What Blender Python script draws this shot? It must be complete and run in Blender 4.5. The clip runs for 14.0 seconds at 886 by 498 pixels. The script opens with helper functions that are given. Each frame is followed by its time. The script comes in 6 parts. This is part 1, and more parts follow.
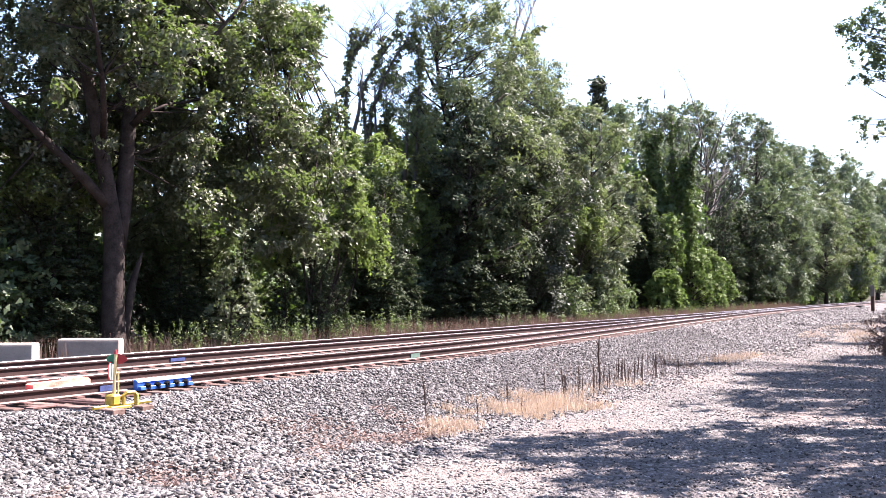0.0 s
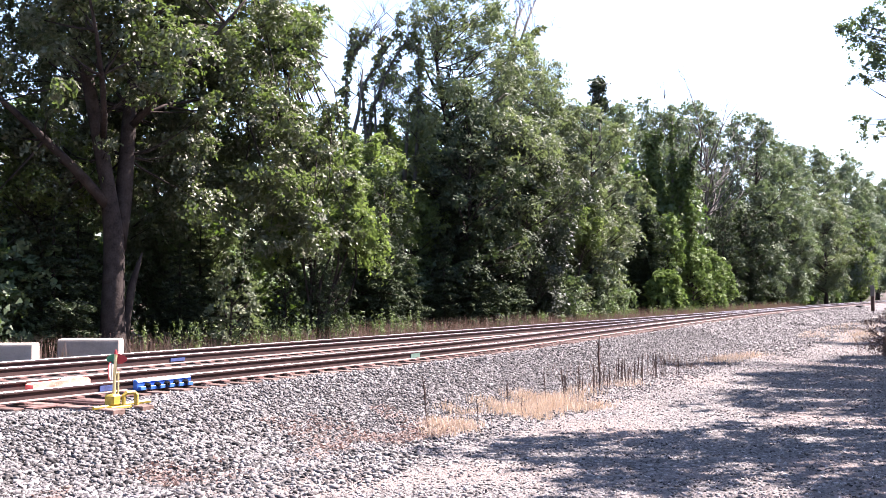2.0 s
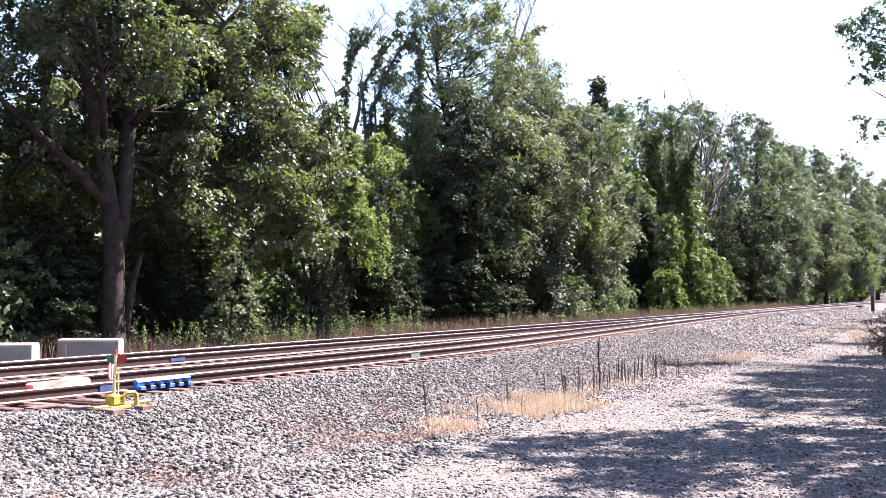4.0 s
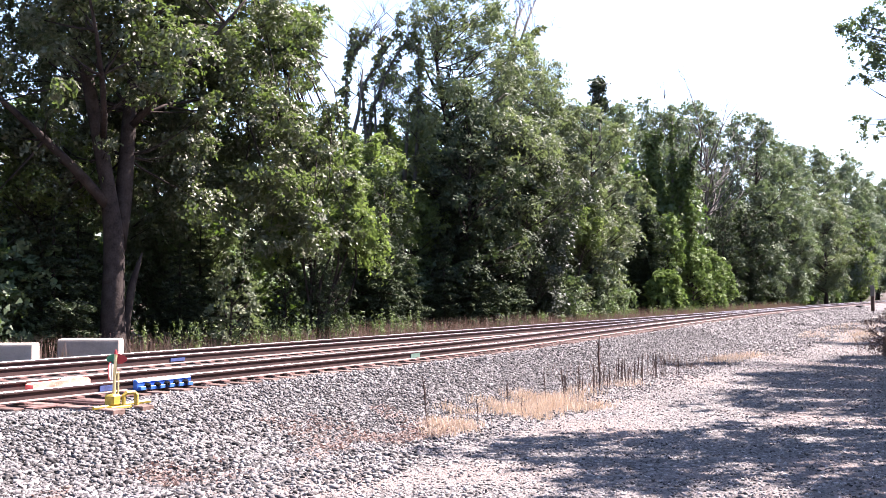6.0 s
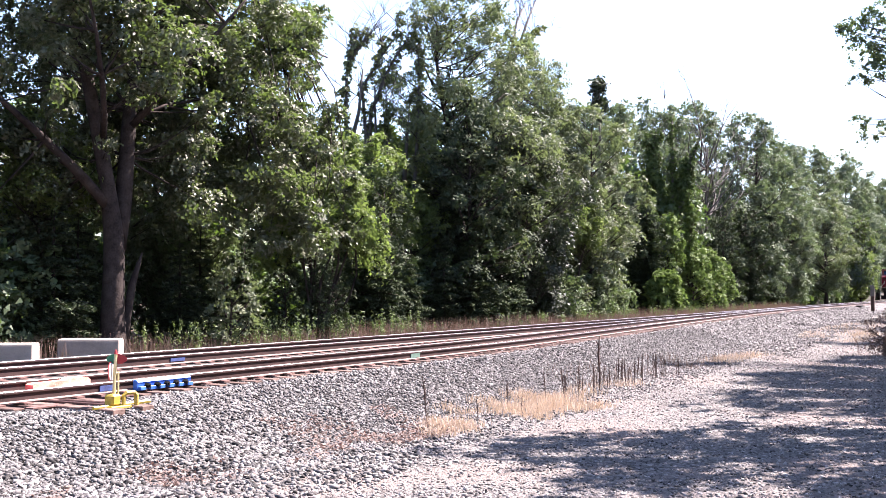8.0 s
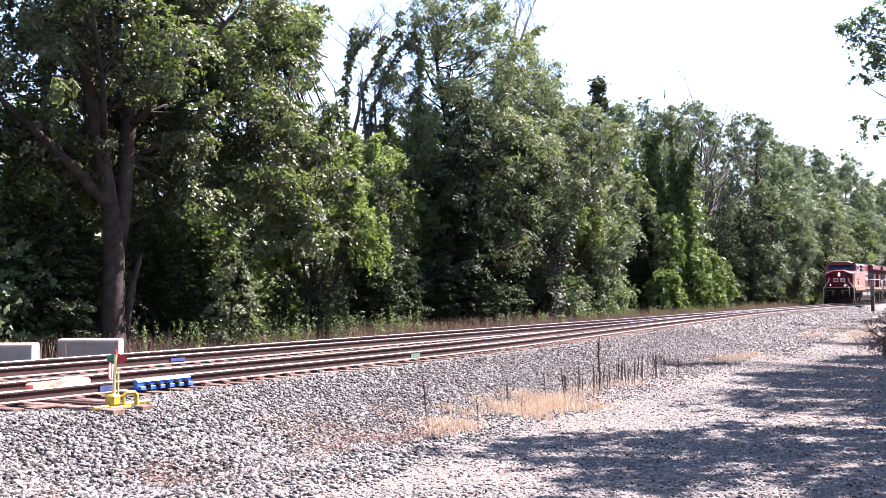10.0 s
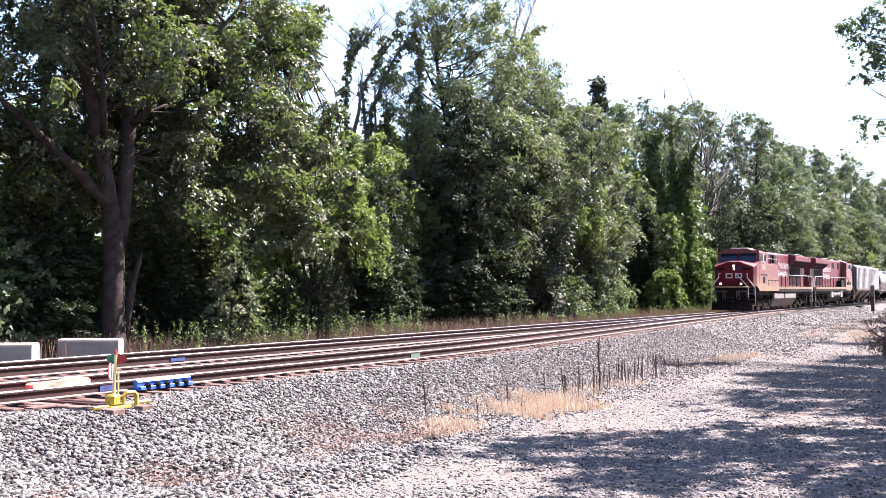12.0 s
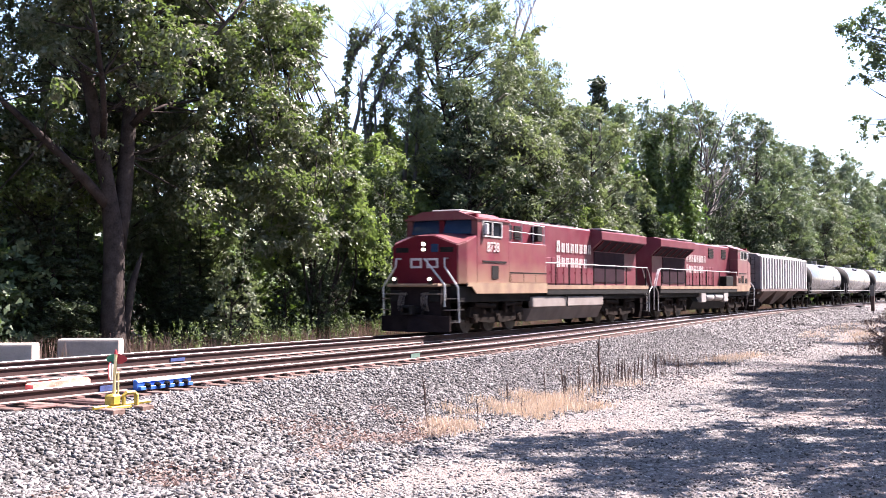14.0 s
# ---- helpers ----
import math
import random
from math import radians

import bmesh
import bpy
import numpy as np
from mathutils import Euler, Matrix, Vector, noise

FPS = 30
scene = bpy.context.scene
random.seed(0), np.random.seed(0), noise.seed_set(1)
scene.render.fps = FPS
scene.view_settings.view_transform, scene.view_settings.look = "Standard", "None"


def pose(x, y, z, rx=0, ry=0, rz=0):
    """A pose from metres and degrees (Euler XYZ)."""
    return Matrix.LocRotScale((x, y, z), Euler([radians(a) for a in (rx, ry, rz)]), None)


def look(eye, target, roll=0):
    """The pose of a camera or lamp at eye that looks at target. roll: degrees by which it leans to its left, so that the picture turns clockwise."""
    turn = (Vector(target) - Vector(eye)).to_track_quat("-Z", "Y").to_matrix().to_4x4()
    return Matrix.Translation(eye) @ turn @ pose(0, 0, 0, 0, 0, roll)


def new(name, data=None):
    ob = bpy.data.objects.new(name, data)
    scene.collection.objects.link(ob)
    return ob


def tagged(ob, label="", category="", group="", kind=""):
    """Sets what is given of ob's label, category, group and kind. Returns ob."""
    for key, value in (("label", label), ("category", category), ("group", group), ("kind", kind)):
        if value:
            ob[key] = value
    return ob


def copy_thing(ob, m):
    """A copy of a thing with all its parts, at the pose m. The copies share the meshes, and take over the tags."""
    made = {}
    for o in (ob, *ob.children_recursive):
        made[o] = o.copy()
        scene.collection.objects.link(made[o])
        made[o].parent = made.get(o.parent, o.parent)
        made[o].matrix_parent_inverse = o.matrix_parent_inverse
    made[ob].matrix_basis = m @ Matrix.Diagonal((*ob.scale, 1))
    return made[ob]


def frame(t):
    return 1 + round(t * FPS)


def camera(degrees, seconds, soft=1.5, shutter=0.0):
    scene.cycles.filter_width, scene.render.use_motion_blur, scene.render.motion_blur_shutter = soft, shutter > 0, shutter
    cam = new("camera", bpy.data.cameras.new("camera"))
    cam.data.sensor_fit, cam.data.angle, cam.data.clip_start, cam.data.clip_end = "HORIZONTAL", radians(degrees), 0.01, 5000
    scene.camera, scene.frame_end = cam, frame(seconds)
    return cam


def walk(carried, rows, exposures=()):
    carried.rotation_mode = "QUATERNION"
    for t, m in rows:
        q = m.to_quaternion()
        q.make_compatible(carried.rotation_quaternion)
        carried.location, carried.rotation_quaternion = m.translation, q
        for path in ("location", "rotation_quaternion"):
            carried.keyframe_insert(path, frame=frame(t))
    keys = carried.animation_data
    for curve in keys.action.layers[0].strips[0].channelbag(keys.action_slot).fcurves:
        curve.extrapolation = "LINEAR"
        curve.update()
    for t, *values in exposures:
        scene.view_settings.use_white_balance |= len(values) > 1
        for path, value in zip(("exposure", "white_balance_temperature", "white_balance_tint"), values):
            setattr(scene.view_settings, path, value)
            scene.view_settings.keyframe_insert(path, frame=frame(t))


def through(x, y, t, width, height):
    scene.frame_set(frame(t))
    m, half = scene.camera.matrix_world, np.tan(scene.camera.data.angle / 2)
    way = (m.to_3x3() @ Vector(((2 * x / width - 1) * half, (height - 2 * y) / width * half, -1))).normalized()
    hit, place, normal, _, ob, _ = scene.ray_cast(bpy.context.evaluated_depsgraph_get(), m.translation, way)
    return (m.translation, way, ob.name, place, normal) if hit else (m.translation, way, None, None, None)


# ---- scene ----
# World: x runs along the track, y away from the camera, z = 0 at the rail head.
EYE = (0.0, 0.0, 1.66)
cam = camera(44.45, 14.0, soft=0.85, shutter=0.2)
AZ, TILT = radians(29.346), radians(2.066)
AIM = (EYE[0] + math.cos(AZ) * math.cos(TILT), EYE[1] + math.sin(AZ) * math.cos(TILT), EYE[2] + math.sin(TILT))
STAND = look(EYE, AIM, 0.05)
walk(cam, [(0.0, STAND), (14.0, STAND)], exposures=[(0.0, 2.64, 6450, 24), (14.0, 2.64, 6450, 24)])

# ---- daylight ----
TO_SUN = Vector((0.52, -0.31, 0.80)).normalized()
world = bpy.data.worlds.new("sky")
scene.world = world
world.use_nodes = True
wn = world.node_tree.nodes
sky = wn.new("ShaderNodeTexSky")
sky.sky_type = "NISHITA"
sky.sun_disc = False
sky.sun_elevation = math.asin(TO_SUN.z)
sky.sun_rotation = math.atan2(TO_SUN.x, TO_SUN.y)
sky.air_density, sky.dust_density, sky.ozone_density = 1.0, 0.5, 2.0
world.node_tree.links.new(sky.outputs[0], wn["Background"].inputs[0])
wn["Background"].inputs[1].default_value = 0.066
sun_data = bpy.data.lights.new("sun", "SUN")
sun_data.energy, sun_data.angle, sun_data.color = 5.0, radians(0.53), (1.0, 0.95, 0.88)
sun = new("sun", sun_data)
sun.matrix_world = look(TO_SUN * 60, (0, 0, 0))

# ---- materials ----
def mat(name, c1, c2, rough=0.8, metal=0.0, scale=6.0, fine=60.0, bump=0.2, spec=0.4, island=0.0, obj=0.0, dust=None, dust_amt=0.0, rise=None):
    """Two-tone surface: broad stains, fine grain, relief, and small shifts from piece to piece."""
    m = bpy.data.materials.new(name)
    m.use_nodes = True
    n, l = m.node_tree.nodes, m.node_tree.links
    b = n["Principled BSDF"]
    tc = n.new("ShaderNodeTexCoord")
    n1, n2 = n.new("ShaderNodeTexNoise"), n.new("ShaderNodeTexNoise")
    n1.inputs["Scale"].default_value, n1.inputs["Detail"].default_value = scale, 4
    n2.inputs["Scale"].default_value, n2.inputs["Detail"].default_value = fine, 3
    for t in (n1, n2):
        l.new(tc.outputs["Object"], t.inputs["Vector"])
    add = n.new("ShaderNodeMath")
    add.operation = "MULTIPLY_ADD"
    l.new(n2.outputs["Fac"], add.inputs[0])
    add.inputs[1].default_value = 0.5
    l.new(n1.outputs["Fac"], add.inputs[2])
    rng = n.new("ShaderNodeMapRange")
    rng.inputs["From Min"].default_value, rng.inputs["From Max"].default_value = 0.5, 1.0
    l.new(add.outputs[0], rng.inputs["Value"])
    mix = n.new("ShaderNodeMix")
    mix.data_type = "RGBA"
    mix.inputs["A"].default_value, mix.inputs["B"].default_value = (*c1, 1), (*c2, 1)
    l.new(rng.outputs[0], mix.inputs["Factor"])
    out = mix.outputs["Result"]
    if dust:
        n3 = n.new("ShaderNodeTexNoise")
        n3.inputs["Scale"].default_value, n3.inputs["Detail"].default_value = 1.3, 6
        l.new(tc.outputs["Object"], n3.inputs["Vector"])
        r3 = n.new("ShaderNodeMapRange")
        r3.inputs["From Min"].default_value, r3.inputs["From Max"].default_value = 0.35, 0.75
        r3.inputs["To Max"].default_value = dust_amt
        l.new(n3.outputs["Fac"], r3.inputs["Value"])
        amount = r3.outputs[0]
        if rise:        # road dust thrown up from below: fades out between two heights
            sp = n.new("ShaderNodeSeparateXYZ")
            l.new(tc.outputs["Object"], sp.inputs[0])
            rz = n.new("ShaderNodeMapRange")
            rz.inputs["From Min"].default_value, rz.inputs["From Max"].default_value, rz.inputs["To Max"].default_value = rise
            l.new(sp.outputs[2], rz.inputs["Value"])
            sm = n.new("ShaderNodeMath")
            sm.operation = "ADD"
            l.new(amount, sm.inputs[0])
            l.new(rz.outputs[0], sm.inputs[1])
            amount = sm.outputs[0]
        mx = n.new("ShaderNodeMix")
        mx.data_type = "RGBA"
        l.new(amount, mx.inputs["Factor"])
        l.new(out, mx.inputs["A"])
        mx.inputs["B"].default_value = (*dust, 1)
        out = mx.outputs["Result"]
    if island or obj:
        rnd = n.new("ShaderNodeNewGeometry").outputs["Random Per Island"] if island else n.new("ShaderNodeObjectInfo").outputs["Random"]
        amt = island or obj
        mr = n.new("ShaderNodeMapRange")
        mr.inputs["To Min"].default_value, mr.inputs["To Max"].default_value = 1 - amt, 1 + amt
        l.new(rnd, mr.inputs["Value"])
        hsv = n.new("ShaderNodeHueSaturation")
        l.new(out, hsv.inputs["Color"])
        l.new(mr.outputs[0], hsv.inputs["Value"])
        out = hsv.outputs["Color"]
    l.new(out, b.inputs["Base Color"])
    b.inputs["Roughness"].default_value, b.inputs["Metallic"].default_value = rough, metal
    b.inputs["Specular IOR Level"].default_value = spec
    if bump:
        bp = n.new("ShaderNodeBump")
        bp.inputs["Strength"].default_value, bp.inputs["Distance"].default_value = bump, 0.02
        l.new(add.outputs[0], bp.inputs["Height"])
        l.new(bp.outputs[0], b.inputs["Normal"])
    return m


def leaf_mat(name, dark, light, through, gloss=0.55, spread=0.35, spec=0.28, thin=0.30):
    """Leaf: a waxy face over a body that lets some sun through; each leaf differs, and whole boughs too."""
    m = bpy.data.materials.new(name)
    m.use_nodes = True
    n, l = m.node_tree.nodes, m.node_tree.links
    b = n["Principled BSDF"]
    geo = n.new("ShaderNodeNewGeometry")
    tc = n.new("ShaderNodeTexCoord")
    ns = n.new("ShaderNodeTexNoise")
    ns.inputs["Scale"].default_value, ns.inputs["Detail"].default_value = 0.6, 3
    l.new(tc.outputs["Object"], ns.inputs["Vector"])
    ma = n.new("ShaderNodeMath")
    ma.operation = "MULTIPLY_ADD"
    l.new(geo.outputs["Random Per Island"], ma.inputs[0])
    ma.inputs[1].default_value = spread
    l.new(ns.outputs["Fac"], ma.inputs[2])
    mr = n.new("ShaderNodeMapRange")
    mr.inputs["From Min"].default_value, mr.inputs["From Max"].default_value = 0.35, 1.0
    l.new(ma.outputs[0], mr.inputs["Value"])
    mix = n.new("ShaderNodeMix")
    mix.data_type = "RGBA"
    mix.inputs["A"].default_value, mix.inputs["B"].default_value = (*dark, 1), (*light, 1)
    l.new(mr.outputs[0], mix.inputs["Factor"])
    l.new(mix.outputs["Result"], b.inputs["Base Color"])
    b.inputs["Roughness"].default_value = gloss
    b.inputs["Specular IOR Level"].default_value = spec
    tr = n.new("ShaderNodeBsdfTranslucent")
    tr.inputs["Color"].default_value = (*through, 1)
    ms = n.new("ShaderNodeMixShader")
    ms.inputs[0].default_value = thin
    l.new(b.outputs[0], ms.inputs[1])
    l.new(tr.outputs[0], ms.inputs[2])
    l.new(ms.outputs[0], n["Material Output"].inputs["Surface"])
    return m


def gravel_mat(name, dark, light, stone, depth, stain=None, stain_scale=0.35):
    """Loose stone: cells of differing grey with dark joints, over broad stains."""
    m = bpy.data.materials.new(name)
    m.use_nodes = True
    n, l = m.node_tree.nodes, m.node_tree.links
    b = n["Principled BSDF"]
    tc = n.new("ShaderNodeTexCoord")
    v = n.new("ShaderNodeTexVoronoi")
    v.inputs["Scale"].default_value = 1 / stone
    v2 = n.new("ShaderNodeTexVoronoi")
    v2.inputs["Scale"].default_value = 2.3 / stone
    ns = n.new("ShaderNodeTexNoise")
    ns.inputs["Scale"].default_value, ns.inputs["Detail"].default_value = stain_scale, 5
    for t in (v, v2, ns):
        l.new(tc.outputs["Object"], t.inputs["Vector"])
    sep = n.new("ShaderNodeSeparateColor")
    l.new(v.outputs["Color"], sep.inputs[0])
    mix = n.new("ShaderNodeMix")
    mix.data_type = "RGBA"
    mix.inputs["A"].default_value, mix.inputs["B"].default_value = (*dark, 1), (*light, 1)
    l.new(sep.outputs[0], mix.inputs["Factor"])
    out = mix.outputs["Result"]
    if stain:
        r = n.new("ShaderNodeMapRange")
        r.inputs["From Min"].default_value, r.inputs["From Max"].default_value, r.inputs["To Max"].default_value = 0.5, 0.72, 0.75
        l.new(ns.outputs["Fac"], r.inputs["Value"])
        mx = n.new("ShaderNodeMix")
        mx.data_type = "RGBA"
        l.new(r.outputs[0], mx.inputs["Factor"])
        l.new(out, mx.inputs["A"])
        mx.inputs["B"].default_value = (*stain, 1)
        out = mx.outputs["Result"]
    l.new(out, b.inputs["Base Color"])
    b.inputs["Roughness"].default_value = 0.95
    b.inputs["Specular IOR Level"].default_value = 0.08
    hs = n.new("ShaderNodeMath")
    hs.operation = "MULTIPLY_ADD"
    l.new(v2.outputs["Distance"], hs.inputs[0])
    hs.inputs[1].default_value = 0.5
    l.new(v.outputs["Distance"], hs.inputs[2])
    bp = n.new("ShaderNodeBump")
    bp.invert = True
    bp.inputs["Strength"].default_value, bp.inputs["Distance"].default_value = 0.9, depth
    l.new(hs.outputs[0], bp.inputs["Height"])
    l.new(bp.outputs[0], b.inputs["Normal"])
    return m


def glow_mat(name, colour, strength):
    m = bpy.data.materials.new(name)
    m.use_nodes = True
    b = m.node_tree.nodes["Principled BSDF"]
    b.inputs["Base Color"].default_value = (*colour, 1)
    b.inputs["Emission Color"].default_value = (*colour, 1)
    b.inputs["Emission Strength"].default_value = strength
    return m


GRAVEL = gravel_mat("gravel", (0.066, 0.061, 0.057), (0.215, 0.196, 0.186), 0.055, 0.05, (0.196, 0.152, 0.133))
BALLAST_BED = gravel_mat("ballast_base", (0.024, 0.022, 0.022), (0.115, 0.109, 0.106), 0.07, 0.05)
BALLAST_FAR = gravel_mat("far_ballast", (0.030, 0.028, 0.027), (0.200, 0.187, 0.182), 0.13, 0.08)
STONE = mat("ballast_stone", (0.060, 0.056, 0.055), (0.165, 0.154, 0.150), 0.9, 0, 9, 90, 0.3, 0.2, island=0.85)
GRAVEL_STONE = mat("gravel_stone", (0.100, 0.090, 0.085), (0.250, 0.226, 0.212), 0.9, 0, 9, 90, 0.3, 0.25, island=0.85)
SOIL = mat("forest_floor", (0.025, 0.020, 0.014), (0.065, 0.050, 0.035), 0.95, 0, 0.8, 12, 0.6, 0.2)
RAIL = mat("rusty_rail", (0.020, 0.009, 0.008), (0.048, 0.021, 0.018), 0.8, 0.2, 3, 40, 0.15)
# paler rust for the upward foot faces: sunlight put into the colour
RAIL_FOOT = mat("sunlit_rail_foot", (0.130, 0.085, 0.075), (0.260, 0.190, 0.172), 0.85, 0.1, 3, 40, 0.15)
RAIL_TOP = mat("polished_rail_head", (0.420, 0.370, 0.360), (0.620, 0.560, 0.545), 0.34, 0.9, 4, 80, 0.05)
RUST = mat("rusted_plate", (0.090, 0.042, 0.036), (0.170, 0.095, 0.082), 0.85, 0.1, 6, 60, 0.2)
TIE = mat("weathered_tie", (0.055, 0.034, 0.028), (0.150, 0.098, 0.082), 0.9, 0, 3, 30, 0.5, 0.2, obj=0.3)
BARK = mat("bark", (0.020, 0.015, 0.014), (0.062, 0.049, 0.044), 0.95, 0, 3, 18, 0.9, 0.1)
DEAD = mat("bare_grey_wood", (0.054, 0.048, 0.044), (0.120, 0.108, 0.100), 0.9, 0, 3, 25, 0.5, 0.2)
LEAF_OAK = leaf_mat("oak_leaf", (0.020, 0.024, 0.014), (0.168, 0.174, 0.112), (0.125, 0.195, 0.036), 0.48, 0.45, 0.28, 0.28)
LEAF_PALE = leaf_mat("pale_leaf", (0.052, 0.064, 0.035), (0.190, 0.208, 0.132), (0.160, 0.215, 0.072), 0.55, 0.3, 0.2)
# leaf darkened for the gloom under a tall crown; also the dark ivy tuft
LEAF_GLOOM = leaf_mat("darkened_glossy_leaf", (0.015, 0.020, 0.014), (0.066, 0.077, 0.052), (0.050, 0.078, 0.022), 0.5, 0.4, 0.2, 0.2)
LEAF_SNAG = leaf_mat("olive_ivy_leaf", (0.075, 0.085, 0.045), (0.200, 0.215, 0.115), (0.160, 0.210, 0.040), 0.5)
LEAF_MAPLE = leaf_mat("maple_leaf", (0.043, 0.060, 0.028), (0.155, 0.188, 0.108), (0.125, 0.192, 0.058), 0.6, 0.3, 0.12, 0.24)
LEAF_LIGHT = leaf_mat("young_leaf", (0.044, 0.061, 0.020), (0.158, 0.196, 0.076), (0.175, 0.255, 0.050), 0.55, 0.3, 0.2, 0.36)
LEAF_VINE = leaf_mat("vine_leaf", (0.034, 0.053, 0.018), (0.150, 0.205, 0.060), (0.130, 0.205, 0.045), 0.6, 0.5, 0.12, 0.24)
# paler, bluer leaf: distance haze is mixed into the colour
LEAF_FAR = leaf_mat("hazy_far_leaf", (0.058, 0.072, 0.050), (0.195, 0.225, 0.150), (0.135, 0.195, 0.068), 0.6, 0.3, 0.12, 0.24)
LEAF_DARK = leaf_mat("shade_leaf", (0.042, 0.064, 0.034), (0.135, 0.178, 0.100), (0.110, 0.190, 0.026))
# needle colour darkened to carry the shade deep in the wood
LEAF_HEMLOCK = leaf_mat("shade_dark_needle", (0.022, 0.032, 0.020), (0.082, 0.104, 0.060), (0.038, 0.062, 0.018), 0.8, 0.6, 0.08, 0.15)
LEAF_IVY = leaf_mat("ivy_leaf", (0.030, 0.045, 0.017), (0.115, 0.152, 0.056), (0.100, 0.160, 0.036), 0.55, 0.5, 0.15, 0.24)
# leaf darkened so that shaded parts of the wood look dim
LEAF_SHADE = leaf_mat("shade_dark_leaf", (0.020, 0.028, 0.017), (0.072, 0.090, 0.053), (0.040, 0.066, 0.018), 0.75, 0.4, 0.10, 0.16)
DRY = leaf_mat("dry_grass", (0.46, 0.34, 0.245), (0.70, 0.55, 0.425), (0.340, 0.245, 0.160), 0.8)
DRY_PINK = leaf_mat("brown_grass", (0.110, 0.069, 0.055), (0.231, 0.165, 0.135), (0.110, 0.072, 0.050), 0.8)
LITTER = leaf_mat("dead_leaf_litter", (0.11, 0.078, 0.066), (0.25, 0.185, 0.160), (0.10, 0.05, 0.04), 0.8)
WEED = leaf_mat("weed_leaf", (0.050, 0.072, 0.028), (0.140, 0.180, 0.078), (0.130, 0.200, 0.045), 0.6)
STALK = mat("dead_stalk", (0.033, 0.019, 0.017), (0.083, 0.050, 0.039), 0.9, 0, 8, 60, 0.3)
CONCRETE = mat("barrier_concrete", (0.225, 0.188, 0.160), (0.350, 0.298, 0.258), 0.9, 0, 2.2, 26, 0.5, 0.25, dust=(0.20, 0.175, 0.165), dust_amt=0.55)
YELLOW = mat("yellow_paint", (0.341, 0.231, 0.017), (0.440, 0.330, 0.044), 0.55, 0, 4, 40, 0.1, 0.4, dust=(0.193, 0.138, 0.083), dust_amt=0.5)
PALE_YELLOW = mat("pale_yellow_paint", (0.42, 0.34, 0.13), (0.60, 0.50, 0.24), 0.5, 0, 5, 40, 0.1, dust=(0.55, 0.50, 0.38), dust_amt=0.6)
# the pale second tone imitates sun glare on orange paint
ORANGE = mat("glare_orange_paint", (0.88, 0.10, 0.06), (0.92, 0.48, 0.38), 0.5, 0, 5, 40, 0.1)
BLUE = mat("blue_paint", (0.022, 0.085, 0.380), (0.060, 0.180, 0.520), 0.45, 0, 4, 40, 0.1)
BLUE_FADED = mat("faded_blue_spray", (0.020, 0.022, 0.060), (0.042, 0.075, 0.220), 0.7, 0, 6, 50, 0.1)
GREEN = mat("green_paint", (0.011, 0.121, 0.055), (0.028, 0.176, 0.088), 0.5, 0, 4, 40, 0.1)
MINT = mat("pale_green_paint", (0.060, 0.125, 0.095), (0.120, 0.180, 0.150), 0.7, 0, 8, 40, 0.1)
SIGNRED = mat("red_paint", (0.275, 0.017, 0.019), (0.358, 0.033, 0.033), 0.5, 0, 4, 40, 0.1)
LOCO_RED = mat("faded_red_paint", (0.110, 0.016, 0.028), (0.148, 0.026, 0.040), 0.4, 0, 1.2, 25, 0.03, 0.4, dust=(0.215, 0.138, 0.088), dust_amt=0.34, rise=(2.7, 1.6, 0.85))
LOCO_HOOD = mat("faded_red_hood_paint", (0.090, 0.012, 0.022), (0.122, 0.021, 0.033), 0.5, 0, 1.2, 25, 0.03, 0.2, dust=(0.165, 0.070, 0.070), dust_amt=0.45, rise=(2.5, 1.7, 0.25))
# body red darkened for the shaded nose and windshield faces; also latches, screen bars
LOCO_SHADE_RED = mat("shade_red_paint", (0.085, 0.004, 0.010), (0.118, 0.007, 0.015), 0.5, 0, 1.2, 25, 0.04, 0.15)
LOCO_SILL = mat("dusty_sill_paint", (0.19, 0.124, 0.074), (0.285, 0.206, 0.132), 0.7, 0, 1.5, 30, 0.05, 0.3, dust=(0.13, 0.065, 0.055), dust_amt=0.8)
BLACK = mat("grimy_black_metal", (0.006, 0.006, 0.006), (0.018, 0.016, 0.015), 0.8, 0.0, 2.5, 30, 0.15, 0.12)
TRUCK = mat("dusty_truck_steel", (0.006, 0.005, 0.004), (0.022, 0.015, 0.012), 0.9, 0.0, 3.5, 30, 0.2, 0.06)
TANK_LOW = mat("darker_fuel_tank_paint", (0.085, 0.068, 0.060), (0.150, 0.125, 0.112), 0.75, 0, 1.5, 30, 0.06, 0.3)
PLOUGH = mat("dusty_pilot_steel", (0.005, 0.004, 0.005), (0.020, 0.014, 0.014), 0.9, 0, 2.0, 25, 0.15, 0.05)
# screen colour set close to the shadow tone below the radiator wing
INTAKE = mat("shade_dark_intake_screen", (0.012, 0.004, 0.008), (0.026, 0.008, 0.014), 0.8, 0, 2.0, 25, 0.1, 0.1)
GRIME_WHITE = mat("dull_nose_lettering", (0.40, 0.33, 0.33), (0.52, 0.45, 0.44), 0.7, 0, 3, 40, 0.0)
TANKGREY = mat("dusty_grey_paint", (0.198, 0.182, 0.171), (0.275, 0.253, 0.237), 0.6, 0, 1.5, 30, 0.05)
TANK_TOP = mat("dusty_fuel_tank_paint", (0.165, 0.142, 0.128), (0.235, 0.208, 0.190), 0.65, 0, 1.5, 30, 0.05, dust=(0.12, 0.09, 0.075), dust_amt=0.5)
SILVER = mat("bright_handrail", (0.40, 0.385, 0.37), (0.52, 0.505, 0.49), 0.45, 0.2, 3, 40, 0.02)
